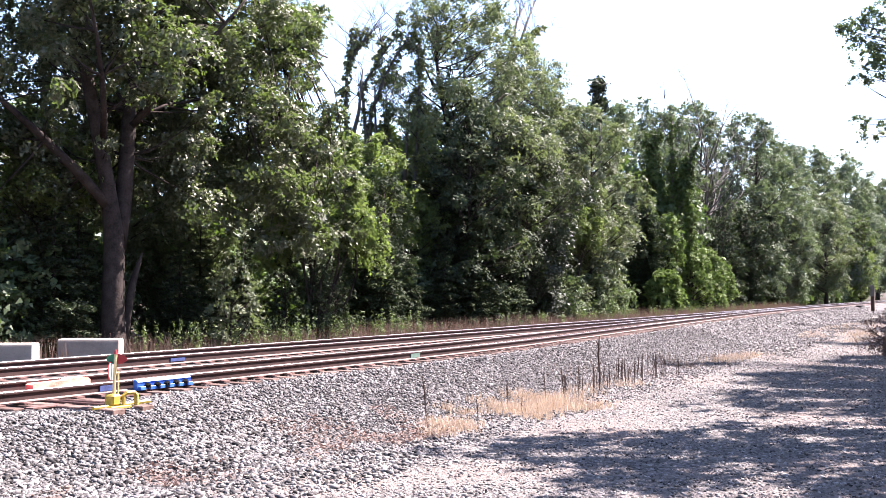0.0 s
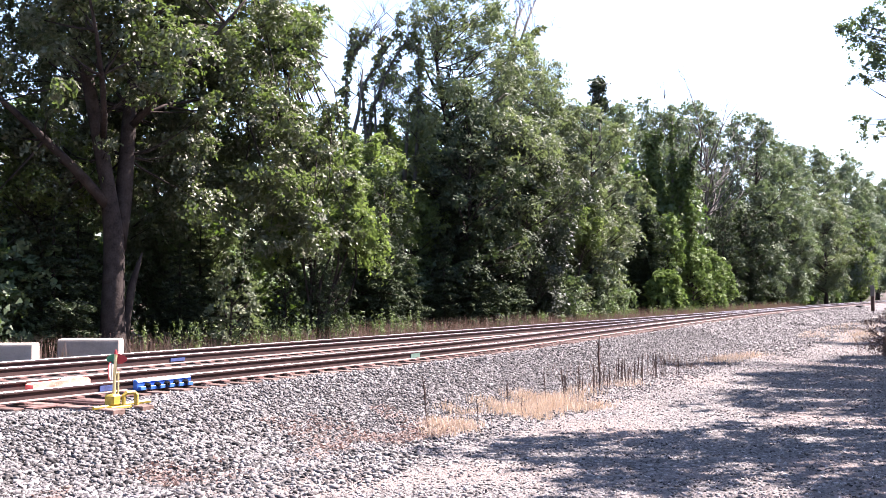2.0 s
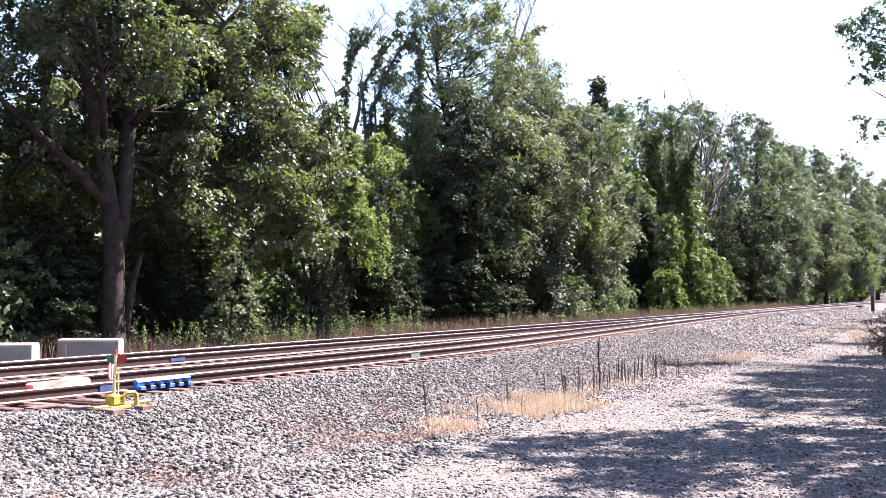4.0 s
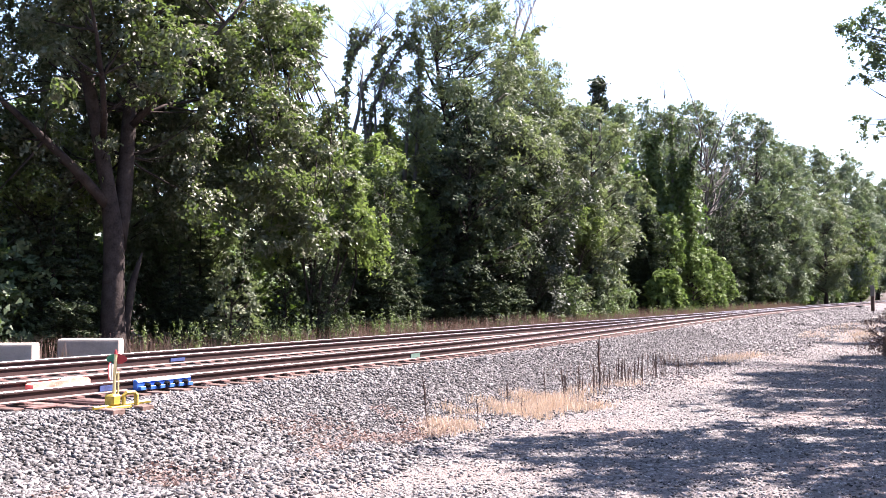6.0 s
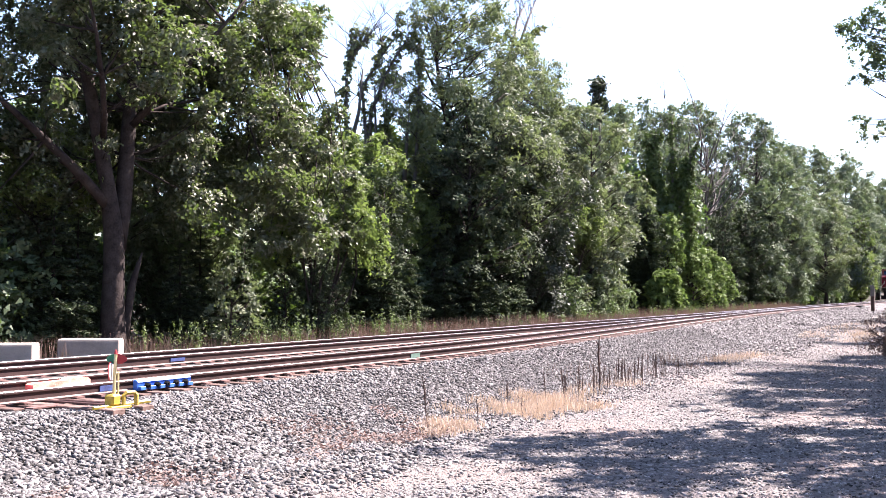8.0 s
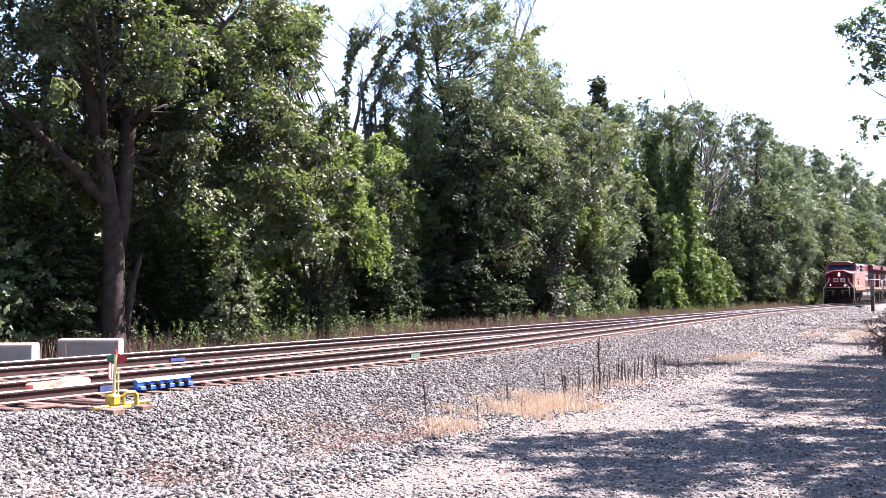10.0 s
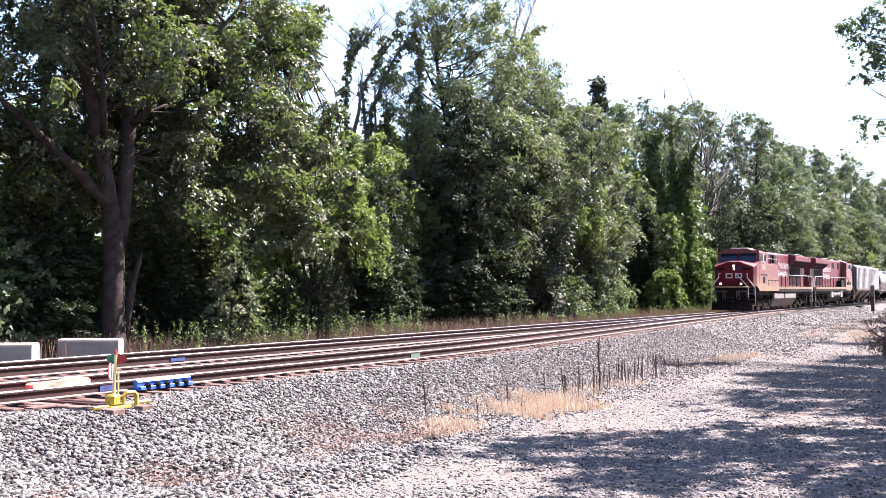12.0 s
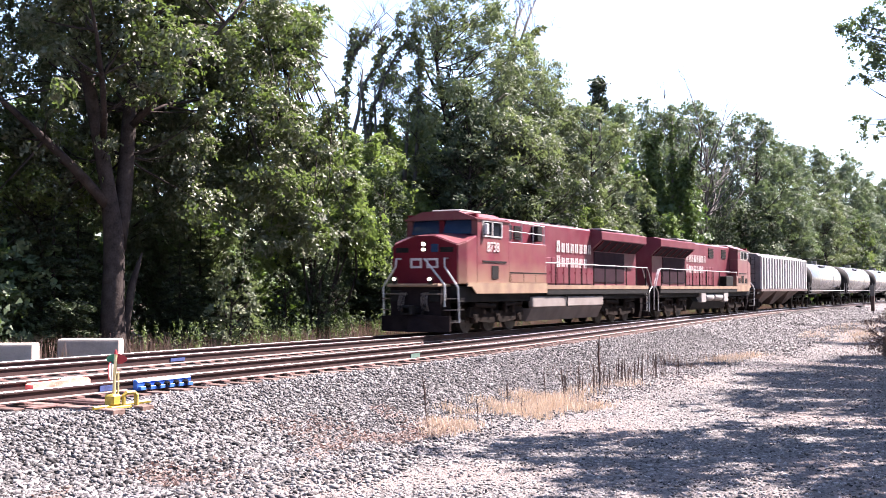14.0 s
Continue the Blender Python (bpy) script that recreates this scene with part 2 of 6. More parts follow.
WHITE = mat("white_lettering", (0.42, 0.36, 0.34), (0.55, 0.49, 0.47), 0.6, 0, 3, 40, 0.0)
HOPPER = mat("weathered_hopper_paint", (0.37, 0.365, 0.365), (0.50, 0.495, 0.495), 0.6, 0, 1.2, 20, 0.05, 0.4, dust=(0.20, 0.165, 0.150), dust_amt=0.6)
HOPPER_LOW = mat("rusty_hopper_slope", (0.050, 0.033, 0.030), (0.121, 0.083, 0.072), 0.8, 0, 1.5, 20, 0.1)
TANKCAR = mat("grey_tank_shell", (0.165, 0.165, 0.170), (0.235, 0.235, 0.240), 0.27, 0.65, 0.8, 20, 0.02, 0.5, dust=(0.085, 0.075, 0.070), dust_amt=0.4)
WHEEL = mat("wheel_steel", (0.018, 0.013, 0.012), (0.055, 0.043, 0.037), 0.6, 0.3, 5, 40, 0.1)
# blue of the reflected sky is given to the glass as base colour
GLASS = mat("sky_blue_cab_glass", (0.014, 0.028, 0.060), (0.026, 0.050, 0.105), 0.1, 0.0, 1.2, 20, 0.0, 0.35)
# no glass: a dark sheet that stands for the unlit cab interior
WINDOW_DARK = mat("open_window_dark", (0.006, 0.008, 0.012), (0.012, 0.014, 0.020), 0.3, 0.0, 2, 20, 0.0, 0.08)
# body colour between the ribs, darker than the rib paint
HOPPER_PANEL = mat("dark_hopper_panel", (0.072, 0.066, 0.069), (0.143, 0.138, 0.140), 0.7, 0, 1.2, 20, 0.05)
LAMP = glow_mat("headlight_glow", (1.0, 0.86, 0.62), 22.0)
POSTGREY = mat("post_paint", (0.070, 0.066, 0.062), (0.120, 0.113, 0.106), 0.7, 0, 4, 40, 0.1)

# ---- building helpers ----
def part(name, bm, material, parent=None, label="", smooth=False):
    """One mesh object out of a bmesh, under its thing."""
    me = bpy.data.meshes.new(name)
    bmesh.ops.recalc_face_normals(bm, faces=bm.faces)
    bm.to_mesh(me)
    bm.free()
    me.materials.append(material)
    if smooth:
        me.polygons.foreach_set("use_smooth", [True] * len(me.polygons))
    ob = new(name, me)
    ob.parent = parent
    if label:
        tagged(ob, label)
    return ob


def thing(name, label, category, m=None, group="", kind=""):
    ob = new(name)
    ob.empty_display_size = 0.2
    if m is not None:
        ob.matrix_basis = m
    return tagged(ob, label, category, group, kind)


def box(bm, x0, x1, y0, y1, z0, z1, bevel=0.0, m=None):
    r = bmesh.ops.create_cube(bm, size=1)
    vs = r["verts"]
    for v in vs:
        v.co = Vector(((x0 + x1) / 2 + v.co.x * (x1 - x0), (y0 + y1) / 2 + v.co.y * (y1 - y0), (z0 + z1) / 2 + v.co.z * (z1 - z0)))
    if bevel:
        es = {e for v in vs for e in v.link_edges}
        g = bmesh.ops.bevel(bm, geom=list(es), offset=bevel, segments=1, affect="EDGES", profile=0.7)
        vs = list({v for f in g["faces"] for v in f.verts} | {v for v in vs if v.is_valid})
    if m is not None:
        bmesh.ops.transform(bm, matrix=m, verts=vs)
    return bm


def prism(bm, outline, a, b, axis="x"):
    """A closed outline of (u, w) pairs drawn from a to b along an axis: x takes (y, z), y takes (x, z), z takes (x, y)."""
    def at(u, w, k):
        return {"x": (k, u, w), "y": (u, k, w), "z": (u, w, k)}[axis]
    A = [bm.verts.new(at(u, w, a)) for u, w in outline]
    B = [bm.verts.new(at(u, w, b)) for u, w in outline]
    n = len(A)
    bm.faces.new(A)
    bm.faces.new(B[::-1])
    for i in range(n):
        bm.faces.new((A[i], B[i], B[(i + 1) % n], A[(i + 1) % n]))
    return bm


def tube(bm, pts, radii, n=6, cap=True):
    """A round bar through points, with a radius for each or one for all."""
    pts = [Vector(p) for p in pts]
    if not hasattr(radii, "__len__"):
        radii = [radii] * len(pts)
    rings = []
    for i, p in enumerate(pts):
        d = (pts[min(i + 1, len(pts) - 1)] - pts[max(i - 1, 0)]).normalized()
        u = d.orthogonal().normalized() if i == 0 else (u - d * u.dot(d)).normalized()
        w = d.cross(u)
        rings.append([bm.verts.new(p + (u * math.cos(k * math.tau / n) + w * math.sin(k * math.tau / n)) * radii[i]) for k in range(n)])
    for r0, r1 in zip(rings, rings[1:]):
        for k in range(n):
            bm.faces.new((r0[k], r0[(k + 1) % n], r1[(k + 1) % n], r1[k]))
    if cap:
        bm.faces.new(rings[0][::-1])
        bm.faces.new(rings[-1])
    return bm


def disc(bm, c, axis, r, depth, n=20, r2=None):
    c, axis = Vector(c), Vector(axis).normalized()
    return tube(bm, [c - axis * depth / 2, c + axis * depth / 2], [r, r if r2 is None else r2], n)


def loose_mesh(name, V, material):
    """A mesh of loose faces of c corners each; V has shape (count, c, 3)."""
    k, c = V.shape[:2]
    me = bpy.data.meshes.new(name)
    me.vertices.add(c * k)
    me.loops.add(c * k)
    me.polygons.add(k)
    me.vertices.foreach_set("co", np.ascontiguousarray(V, dtype=np.float32).ravel())
    me.loops.foreach_set("vertex_index", np.arange(c * k, dtype=np.int32))
    me.polygons.foreach_set("loop_start", np.arange(0, c * k, c, dtype=np.int32))
    me.update(calc_edges=True)
    me.materials.append(material)
    return me


def leaves(name, P, N, size, material, rng, wide=0.75, droop=0.35, kite=False):
    """Leaves at P that face about N, each a pointed blade; near ones are kites folded a little along the midrib."""
    k = len(P)
    N = N / (np.linalg.norm(N, axis=1, keepdims=True) + 1e-9)
    T = rng.normal(size=(k, 3))
    T[:, 2] -= droop * 2
    T -= N * np.sum(T * N, axis=1, keepdims=True)
    T /= np.linalg.norm(T, axis=1, keepdims=True) + 1e-9
    B = np.cross(N, T)
    s = (size * rng.uniform(0.65, 1.35, (k, 1)))
    skew = rng.uniform(-0.25, 0.25, (k, 1))
    if kite:
        fold = N * s * 0.08
        q = [P + T * s * 0.6, P + B * s * wide * 0.42 + T * s * skew * 0.4 + fold, P - T * s * 0.45, P - B * s * wide * 0.42 - T * s * skew * 0.4 + fold]
        return loose_mesh(name, np.stack(q, axis=1), material)
    a = P + T * s * 0.55
    b, c = P - T * s * (0.4 + skew) + B * s * wide * 0.55, P - T * s * (0.4 - skew) - B * s * wide * 0.55
    return loose_mesh(name, np.stack([a, b, c], axis=1), material)


def clump_leaves(clumps, count, rng, flat=0.8, spray=24, reach=0.42):
    """Places and facings of leaves round clumps of (x, y, z, radius): tilted sprays with gaps between them. count is leaves for a clump of one metre."""
    Ps, Ns = [], []
    for x, y, z, r in clumps:
        k = max(3, int(count * r * r / spray))
        D = rng.normal(size=(k, 3)) + np.array((0, 0, 0.35))
        D /= np.linalg.norm(D, axis=1, keepdims=True)
        lump = 1 + 0.28 * np.sin(D[:, :1] * 5.1 + x) * np.cos(D[:, 1:2] * 4.3 + y) + 0.2 * np.sin(D[:, 2:3] * 6.2 + z)
        R = r * lump * (0.4 + 0.65 * rng.random((k, 1)) ** 0.6)
        C = np.array((x, y, z)) + D * R * (1, 1, flat)
        n = D * 0.8 + np.array((0, 0, 0.55)) + rng.normal(size=(k, 3)) * 0.55
        n /= np.linalg.norm(n, axis=1, keepdims=True)
        u = np.cross(n, rng.normal(size=(k, 3)))
        u /= np.linalg.norm(u, axis=1, keepdims=True) + 1e-9
        w = np.cross(n, u)
        rs = reach * rng.uniform(0.65, 1.35, (k, 1)) * max(0.6, min(1.25, r))
        a, b = rng.normal(size=(k, spray, 1)) * 0.62, rng.normal(size=(k, spray, 1)) * 0.42
        q = C[:, None] + (u[:, None] * a + w[:, None] * b) * rs[:, None] + n[:, None] * rng.normal(size=(k, spray, 1)) * 0.10 * rs[:, None]
        q[..., 2:3] -= 0.30 * (a * a + b * b) * rs[:, None]
        Ps.append(q.reshape(-1, 3))
        Ns.append((n[:, None] + rng.normal(size=(k, spray, 3)) * 0.36).reshape(-1, 3))
    return np.concatenate(Ps), np.concatenate(Ns)


def limb(bm, a, b, r0, r1, rng, sag=0.12, steps=4, n=5):
    a, b = Vector(a), Vector(b)
    d = (b - a).length
    pts, rad = [], []
    bend = Vector(rng.normal(size=3)) * d * 0.07
    for i in range(steps + 1):
        t = i / steps
        p = a.lerp(b, t) + bend * math.sin(t * math.pi) + Vector((0, 0, -sag * d)) * math.sin(t * math.pi) * (1 - t)
        pts.append(p)
        rad.append(r0 + (r1 - r0) * t ** 0.8)
    tube(bm, pts, rad, n)
    return pts


def crown_clumps(h, r, low, count, rng, top=0.75, full=0.65, size=0.27):
    """Clump centres that fill an uneven crown from low to h."""
    out = []
    for i in range(count):
        t = (i + rng.random()) / count
        env = math.sin(math.pi * (0.10 + (0.86 - 0.10 * (1 - top)) * t)) ** full
        env *= 1 + 0.16 * math.sin(i * 1.7 + h)
        ang = i * 2.39996 + rng.normal() * 0.35
        rad = r * env * math.sqrt(rng.uniform(0.12, 1.0)) * 0.9
        rc = r * size * rng.uniform(0.7, 1.3) * (1.1 - 0.35 * t)
        out.append((math.cos(ang) * rad, math.sin(ang) * rad, low + (h - low - rc * 0.5) * t, rc))
    return out


def tree(name, label, x, y, z, h, r, low, count, per, leaf, material, seed, trunk=0.22, bark=None, top=0.75, size=0.27, category="tree", group="", lean=0.0, twigs=1, full=0.65, extra=()):
    """A tree: tapered trunk with limbs that reach into clumps of small leaves."""
    rng = np.random.default_rng(seed)
    root = thing(name, label, category, pose(x, y, z, 0, 0, 0), group)
    bm = bmesh.new()
    stem, rads = [], []
    wob = rng.normal(size=(2, 2)) * h * 0.018
    for i in range(9):
        t = i / 8
        stem.append(Vector((lean * h * t + wob[0, 0] * math.sin(t * 5), wob[0, 1] * math.sin(t * 4 + 1) - wob[0, 1] * math.sin(1), h * 0.9 * t - (0.3 if i == 0 else 0))))
        rads.append(trunk * ((1 - t) ** 0.75 * 0.92 + 0.06) * (1.45 if i == 0 else 1))
    tube(bm, stem, rads, 9)
    clumps = crown_clumps(h, r, low, count, rng, top, full, size)
    clumps = [(cx + lean * cz, cy, cz, rc) for cx, cy, cz, rc in clumps] + list(extra)
    for cx, cy, cz, rc in clumps:
        d = math.hypot(cx - lean * cz, cy)
        zz = max(low * 0.75, cz - d * rng.uniform(0.45, 0.9))
        t = min(0.97, zz / (h * 0.9))
        k = t * 8
        i = min(7, int(k))
        p = stem[i].lerp(stem[i + 1], k - i)
        rr = trunk * (1 - t) ** 0.75 * 0.45 + 0.012
        pts = limb(bm, p, (cx, cy, cz), rr, 0.012, rng, 0.08, 3, 4)
        for _ in range(twigs):
            e = Vector((cx, cy, cz)) + Vector(rng.normal(size=3)) * rc * 0.55
            limb(bm, pts[1], e, rr * 0.4 + 0.006, 0.006, rng, 0.02, 2, 3)
    part("trunk", bm, bark or BARK, root, smooth=True)
    P, N = clump_leaves(clumps, per, rng)
    cr = new("crown", leaves("crown", P, N, leaf, material, rng))
    cr.parent = root
    return root


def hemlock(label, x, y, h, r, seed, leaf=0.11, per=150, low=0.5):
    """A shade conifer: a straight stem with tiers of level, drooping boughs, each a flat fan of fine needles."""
    rng = np.random.default_rng(seed)
    root = thing("hemlock_tree", label, "tree", pose(x, y, -0.5))
    bm = bmesh.new()
    tube(bm, [(0, 0, -0.3), (0.03, 0, h * 0.4), (0, 0.02, h * 0.98)], [0.03 * h ** 0.8, 0.02 * h ** 0.8, 0.015], 7)
    P, N = [], []
    tiers = int(h / 0.34)
    for i in range(tiers):
        t = (i + rng.random() * 0.6) / tiers
        z = low + (h - low) * t
        reach = r * (1 - t) ** 0.75 * rng.uniform(0.75, 1.1) + 0.15
        for k in range(6 if t < 0.8 else 4):
            a = i * 1.1 + k * math.tau / 6 + rng.normal() * 0.25
            ln = reach * rng.uniform(0.65, 1.1)
            d = np.array((math.cos(a), math.sin(a), 0.0))
            tip = d * ln + np.array((0, 0, -0.22 * ln))
            tube(bm, [(0, 0, z), tuple(tip * 0.5 + np.array((0, 0, z + 0.05))), tuple(tip + np.array((0, 0, z)))], [0.02, 0.014, 0.006], 3)
            n = max(8, int(per * ln * ln ** 0.5))
            u = rng.random((n, 1)) ** 0.7
            w = rng.normal(size=(n, 1)) * 0.22 * ln * (1.15 - u)
            side = np.array((-d[1], d[0], 0.0))
            q = tip * u + side * w + np.array((0, 0, z)) + rng.normal(size=(n, 3)) * (0.04, 0.04, 0.05)
            q[:, 2:] -= 0.35 * np.abs(w)
            P.append(q)
            N.append(np.array((0, 0, 1.0)) + rng.normal(size=(n, 3)) * 0.35)
    part("trunk", bm, BARK, root, smooth=True)
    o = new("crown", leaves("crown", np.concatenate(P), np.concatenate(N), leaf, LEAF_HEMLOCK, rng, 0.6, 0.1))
    o.parent = root
    return root


def again(ob, x, y, z, turn, s, sz=None):
    """One more of a tree or plant, turned and sized."""
    return copy_thing(ob, Matrix.LocRotScale((x, y, z), Euler((0, 0, radians(turn))), (s, s, sz or s)))

# ---- ground, ballast and tracks ----
MAIN, SIDE, HALF = 19.79, 15.30, 0.753      # track centres, half the distance between rail heads


def smooth(a, b, t):
    t = min(1.0, max(0.0, (t - a) / (b - a)))
    return t * t * (3 - 2 * t)


SIDE_KNOTS = ((-400, 15.30), (22, 15.30), (29, 15.42), (36, 15.86), (44, 16.55), (53, 17.28), (62, 17.98), (71, 18.60), (80, 19.12), (90, 19.50), (100, 19.70), (112, 19.787), (900, 19.787))


def side_y(x):
    """Centre of the siding, which runs into the main track by a turnout."""
    for i in range(len(SIDE_KNOTS) - 1):
        (x0, y0), (x1, y1) = SIDE_KNOTS[i], SIDE_KNOTS[i + 1]
        if x0 <= x <= x1:
            def slope(j):
                if j <= 1 or j >= len(SIDE_KNOTS) - 2:
                    return 0.0
                return (SIDE_KNOTS[j + 1][1] - SIDE_KNOTS[j - 1][1]) / (SIDE_KNOTS[j + 1][0] - SIDE_KNOTS[j - 1][0])
            w = x1 - x0
            t = (x - x0) / w
            return ((2 * t ** 3 - 3 * t * t + 1) * y0 + (t ** 3 - 2 * t * t + t) * w * slope(i)
                    + (3 * t * t - 2 * t ** 3) * y1 + (t ** 3 - t * t) * w * slope(i + 1))
    return MAIN


def crest(x):
    return min(side_y(x), MAIN) - 1.75 - 0.75 * math.exp(-((x - 12.6) / 2.4) ** 2)


def bumpy(x, y, s, a):
    return a * noise.noise((x * s, y * s, 3.7))


def ground_z(x, y):
    """Height of the natural ground: a gravel lane, and the wood's edge beyond the tracks."""
    z = -1.02 + 0.48 * smooth(20, 26, y) + bumpy(x, y, 0.16, 0.09) + bumpy(x, y, 0.7, 0.035)
    return z + 0.25 * smooth(60, 140, x) * (1 - smooth(14, 20, y))


def bed_z(x, y):
    """Height of the ballast: flat under the ties, falling to the lane and to the wood."""
    c = crest(x)
    t = (c - y) / 2.9
    if t > 0:
        z = -0.235 - 0.86 * smooth(0, 1, t) * 0.35 - 0.86 * 0.65 * min(t, 1.25) + bumpy(x, y, 0.9, 0.06) * min(1, t * 2)
    else:
        z = -0.262 - 0.6 * max(0.0, y - 21.9) + bumpy(x, y, 2.2, 0.012)
    return z


def sheet(name, xs, ys, height, material):
    me = bpy.data.meshes.new(name)
    V = [(x, y, height(x, y)) for x in xs for y in ys]
    k = len(ys)
    F = [(i * k + j, (i + 1) * k + j, (i + 1) * k + j + 1, i * k + j + 1) for i in range(len(xs) - 1) for j in range(k - 1)]
    me.from_pydata(V, [], F)
    me.materials.append(material)
    me.polygons.foreach_set("use_smooth", [True] * len(me.polygons))
    me.update()
    return new(name, me)


def stops(*spans):
    out = []
    for a, b, step in spans:
        k = max(1, round((b - a) / step))
        out += [a + (b - a) * i / k for i in range(k)]
    return out + [spans[-1][1]]


ground = sheet("ground", stops((-3000, -300, 900), (-300, -20, 28), (-20, 60, 0.7), (60, 160, 2), (160, 400, 20), (400, 3000, 650)),
               stops((-3000, -300, 900), (-300, -10, 29), (-10, 16, 0.6), (16, 22.4, 0.64), (22.4, 30, 0.7), (30, 80, 5), (80, 400, 40), (400, 3000, 650)), ground_z, GRAVEL)
tagged(ground, "pale crushed gravel lane, and dark soil under the wood", "ground", kind="structure")
ground.data.materials.append(SOIL)      # leaf litter and soil from the wood's edge on
for p in ground.data.polygons:
    p.material_index = int(p.center.y > 22.4)

def ballast_bed():
    xs = stops((-40, 4, 4), (4, 70, 0.5), (70, 160, 2), (160, 600, 20))
    V, F, k = [], [], 0
    for x in xs:
        c = crest(x)
        ys = [c - 3.9 + 0.3 * i for i in range(14)] + [c + (23.0 - c) * i / 12 for i in range(1, 13)]
        k = len(ys)
        V += [(x, y, bed_z(x, y)) for y in ys]
    for i in range(len(xs) - 1):
        F += [(i * k + j, (i + 1) * k + j, (i + 1) * k + j + 1, i * k + j + 1) for j in range(k - 1)]
    me = bpy.data.meshes.new("ballast_bed")
    me.from_pydata(V, [], F)
    me.materials.append(BALLAST_BED)
    me.materials.append(BALLAST_FAR)
    for p in me.polygons:
        p.material_index = int(p.center.x > 54)
    me.update()
    return tagged(new("ballast_bed", me), "grey crushed-stone ballast bank under the tracks", "ballast", kind="structure")


ballast_bed()

RAIL_SHAPE = ((-0.075, -0.19), (0.075, -0.19), (0.075, -0.175), (0.014, -0.155), (0.010, -0.055), (0.036, -0.038), (0.036, -0.006), (0.028, 0.0), (-0.028, 0.0), (-0.036, -0.006), (-0.036, -0.038), (-0.010, -0.055), (-0.014, -0.155), (-0.075, -0.175))


def rail(parent, line, xs, tall=1.0):
    """A rail along y = line(x): rusty web and foot, foot tops coloured as if sunlit, and a bright worn strip on top as
    a part of its own.
    """
    V, F, k = [], [], len(RAIL_SHAPE)
    for x in xs:
        V += [(x, line(x) + u, w * tall) for u, w in RAIL_SHAPE]
    for i in range(len(xs) - 1):
        F += [(i * k + j, i * k + (j + 1) % k, (i + 1) * k + (j + 1) % k, (i + 1) * k + j) for j in range(k)]
    me = bpy.data.meshes.new("rail")
    me.from_pydata(V, [], F)
    me.materials.append(RAIL)
    me.materials.append(RAIL_FOOT)
    for i, p in enumerate(me.polygons):
        p.material_index = int(i % k in (2, 12))
    ob = new("rail", me)
    ob.parent = parent
    V, F = [], []
    for x in xs:
        V += [(x, line(x) + u, w) for u, w in ((-0.0365, -0.008), (-0.030, 0.0025), (0.026, 0.0025), (0.0365, -0.008))]
    for i in range(len(xs) - 1):
        F += [(i * 4 + j, i * 4 + j + 1, i * 4 + j + 5, i * 4 + j + 4) for j in range(3)]
    me = bpy.data.meshes.new("running_surface")
    me.from_pydata(V, [], F)
    me.materials.append(RAIL_TOP)
    top = new("running_surface", me)
    top.parent = ob
    return ob


main_track = thing("main_track", "straight main railway track with worn bright rails", "railway track", kind="structure")
side_track = thing("side_track", "siding track that joins the main by a turnout", "railway track", kind="structure")
LONG = stops((-60, 150, 10), (150, 600, 50))
for s in (-1, 1):
    rail(main_track, lambda x, s=s: MAIN + s * HALF, LONG, 1.22)
    rail(side_track, lambda x, s=s: side_y(x) + s * HALF + 0.004 * (x > 95), stops((-60, 20, 10), (20, 112, 1.0)))

bm = bmesh.new()
box(bm, -0.115, 0.115, -1.3, 1.3, -0.385, -0.207, 0.012)
tie_mesh_ob = part("tie", bm, TIE, main_track)
tie_mesh_ob.matrix_basis = pose(0.2, MAIN, 0)
TIES = random.Random(5)
for i in range(250):
    o = new("tie", tie_mesh_ob.data)
    o.parent = main_track
    o.matrix_basis = pose(6.0 + 0.533 * i, MAIN + TIES.uniform(-0.04, 0.04), -0.042 + TIES.uniform(-0.006, 0.004), 0, 0, TIES.uniform(-1, 1))
for i in range(150):
    x = 4.0 + 0.533 * i
    o = new("tie", tie_mesh_ob.data)
    o.parent = side_track
    o.matrix_basis = pose(x, side_y(x) + TIES.uniform(-0.10, 0.07), TIES.uniform(-0.008, 0.004), 0, 0, TIES.uniform(-1.5, 1.5))


def tie_plates(parent, line, x0, count, dz=0.0):
    """Rusty plates between the ties and a rail."""
    bm = bmesh.new()
    for i in range(count):
        x = x0 + 0.533 * i
        y = line(x)
        box(bm, x - 0.09, x + 0.09, y - 0.18, y + 0.18, -0.207 + dz, -0.186 + dz)
    return tagged(part("tie_plates", bm, RUST, parent), kind="stuff")


def rail_spikes(parent, line, x0, count):
    """Dark spike and anchor heads on the pale, sunlit-coloured foot of a rail."""
    bm = bmesh.new()
    for i in range(count):
        x = x0 + 0.267 * i
        box(bm, x - 0.016, x + 0.016, line(x) - 0.10, line(x) - 0.062, -0.19, -0.152)
    return tagged(part("rail_spikes", bm, BLACK, parent), kind="stuff")


tie_plates(main_track, lambda x: MAIN - HALF, 6.0, 60, -0.04)
tie_plates(side_track, lambda x: side_y(x) - HALF, 4.0, 60)
tie_plates(side_track, lambda x: side_y(x) + HALF, 4.0, 80)
rail_spikes(side_track, lambda x: side_y(x) + HALF, 9.0, 160)

# ---- the train ----
SPEED = 21.83       # metres a second, towards -x
WHEELSETS = []      # (object, local place, radius)


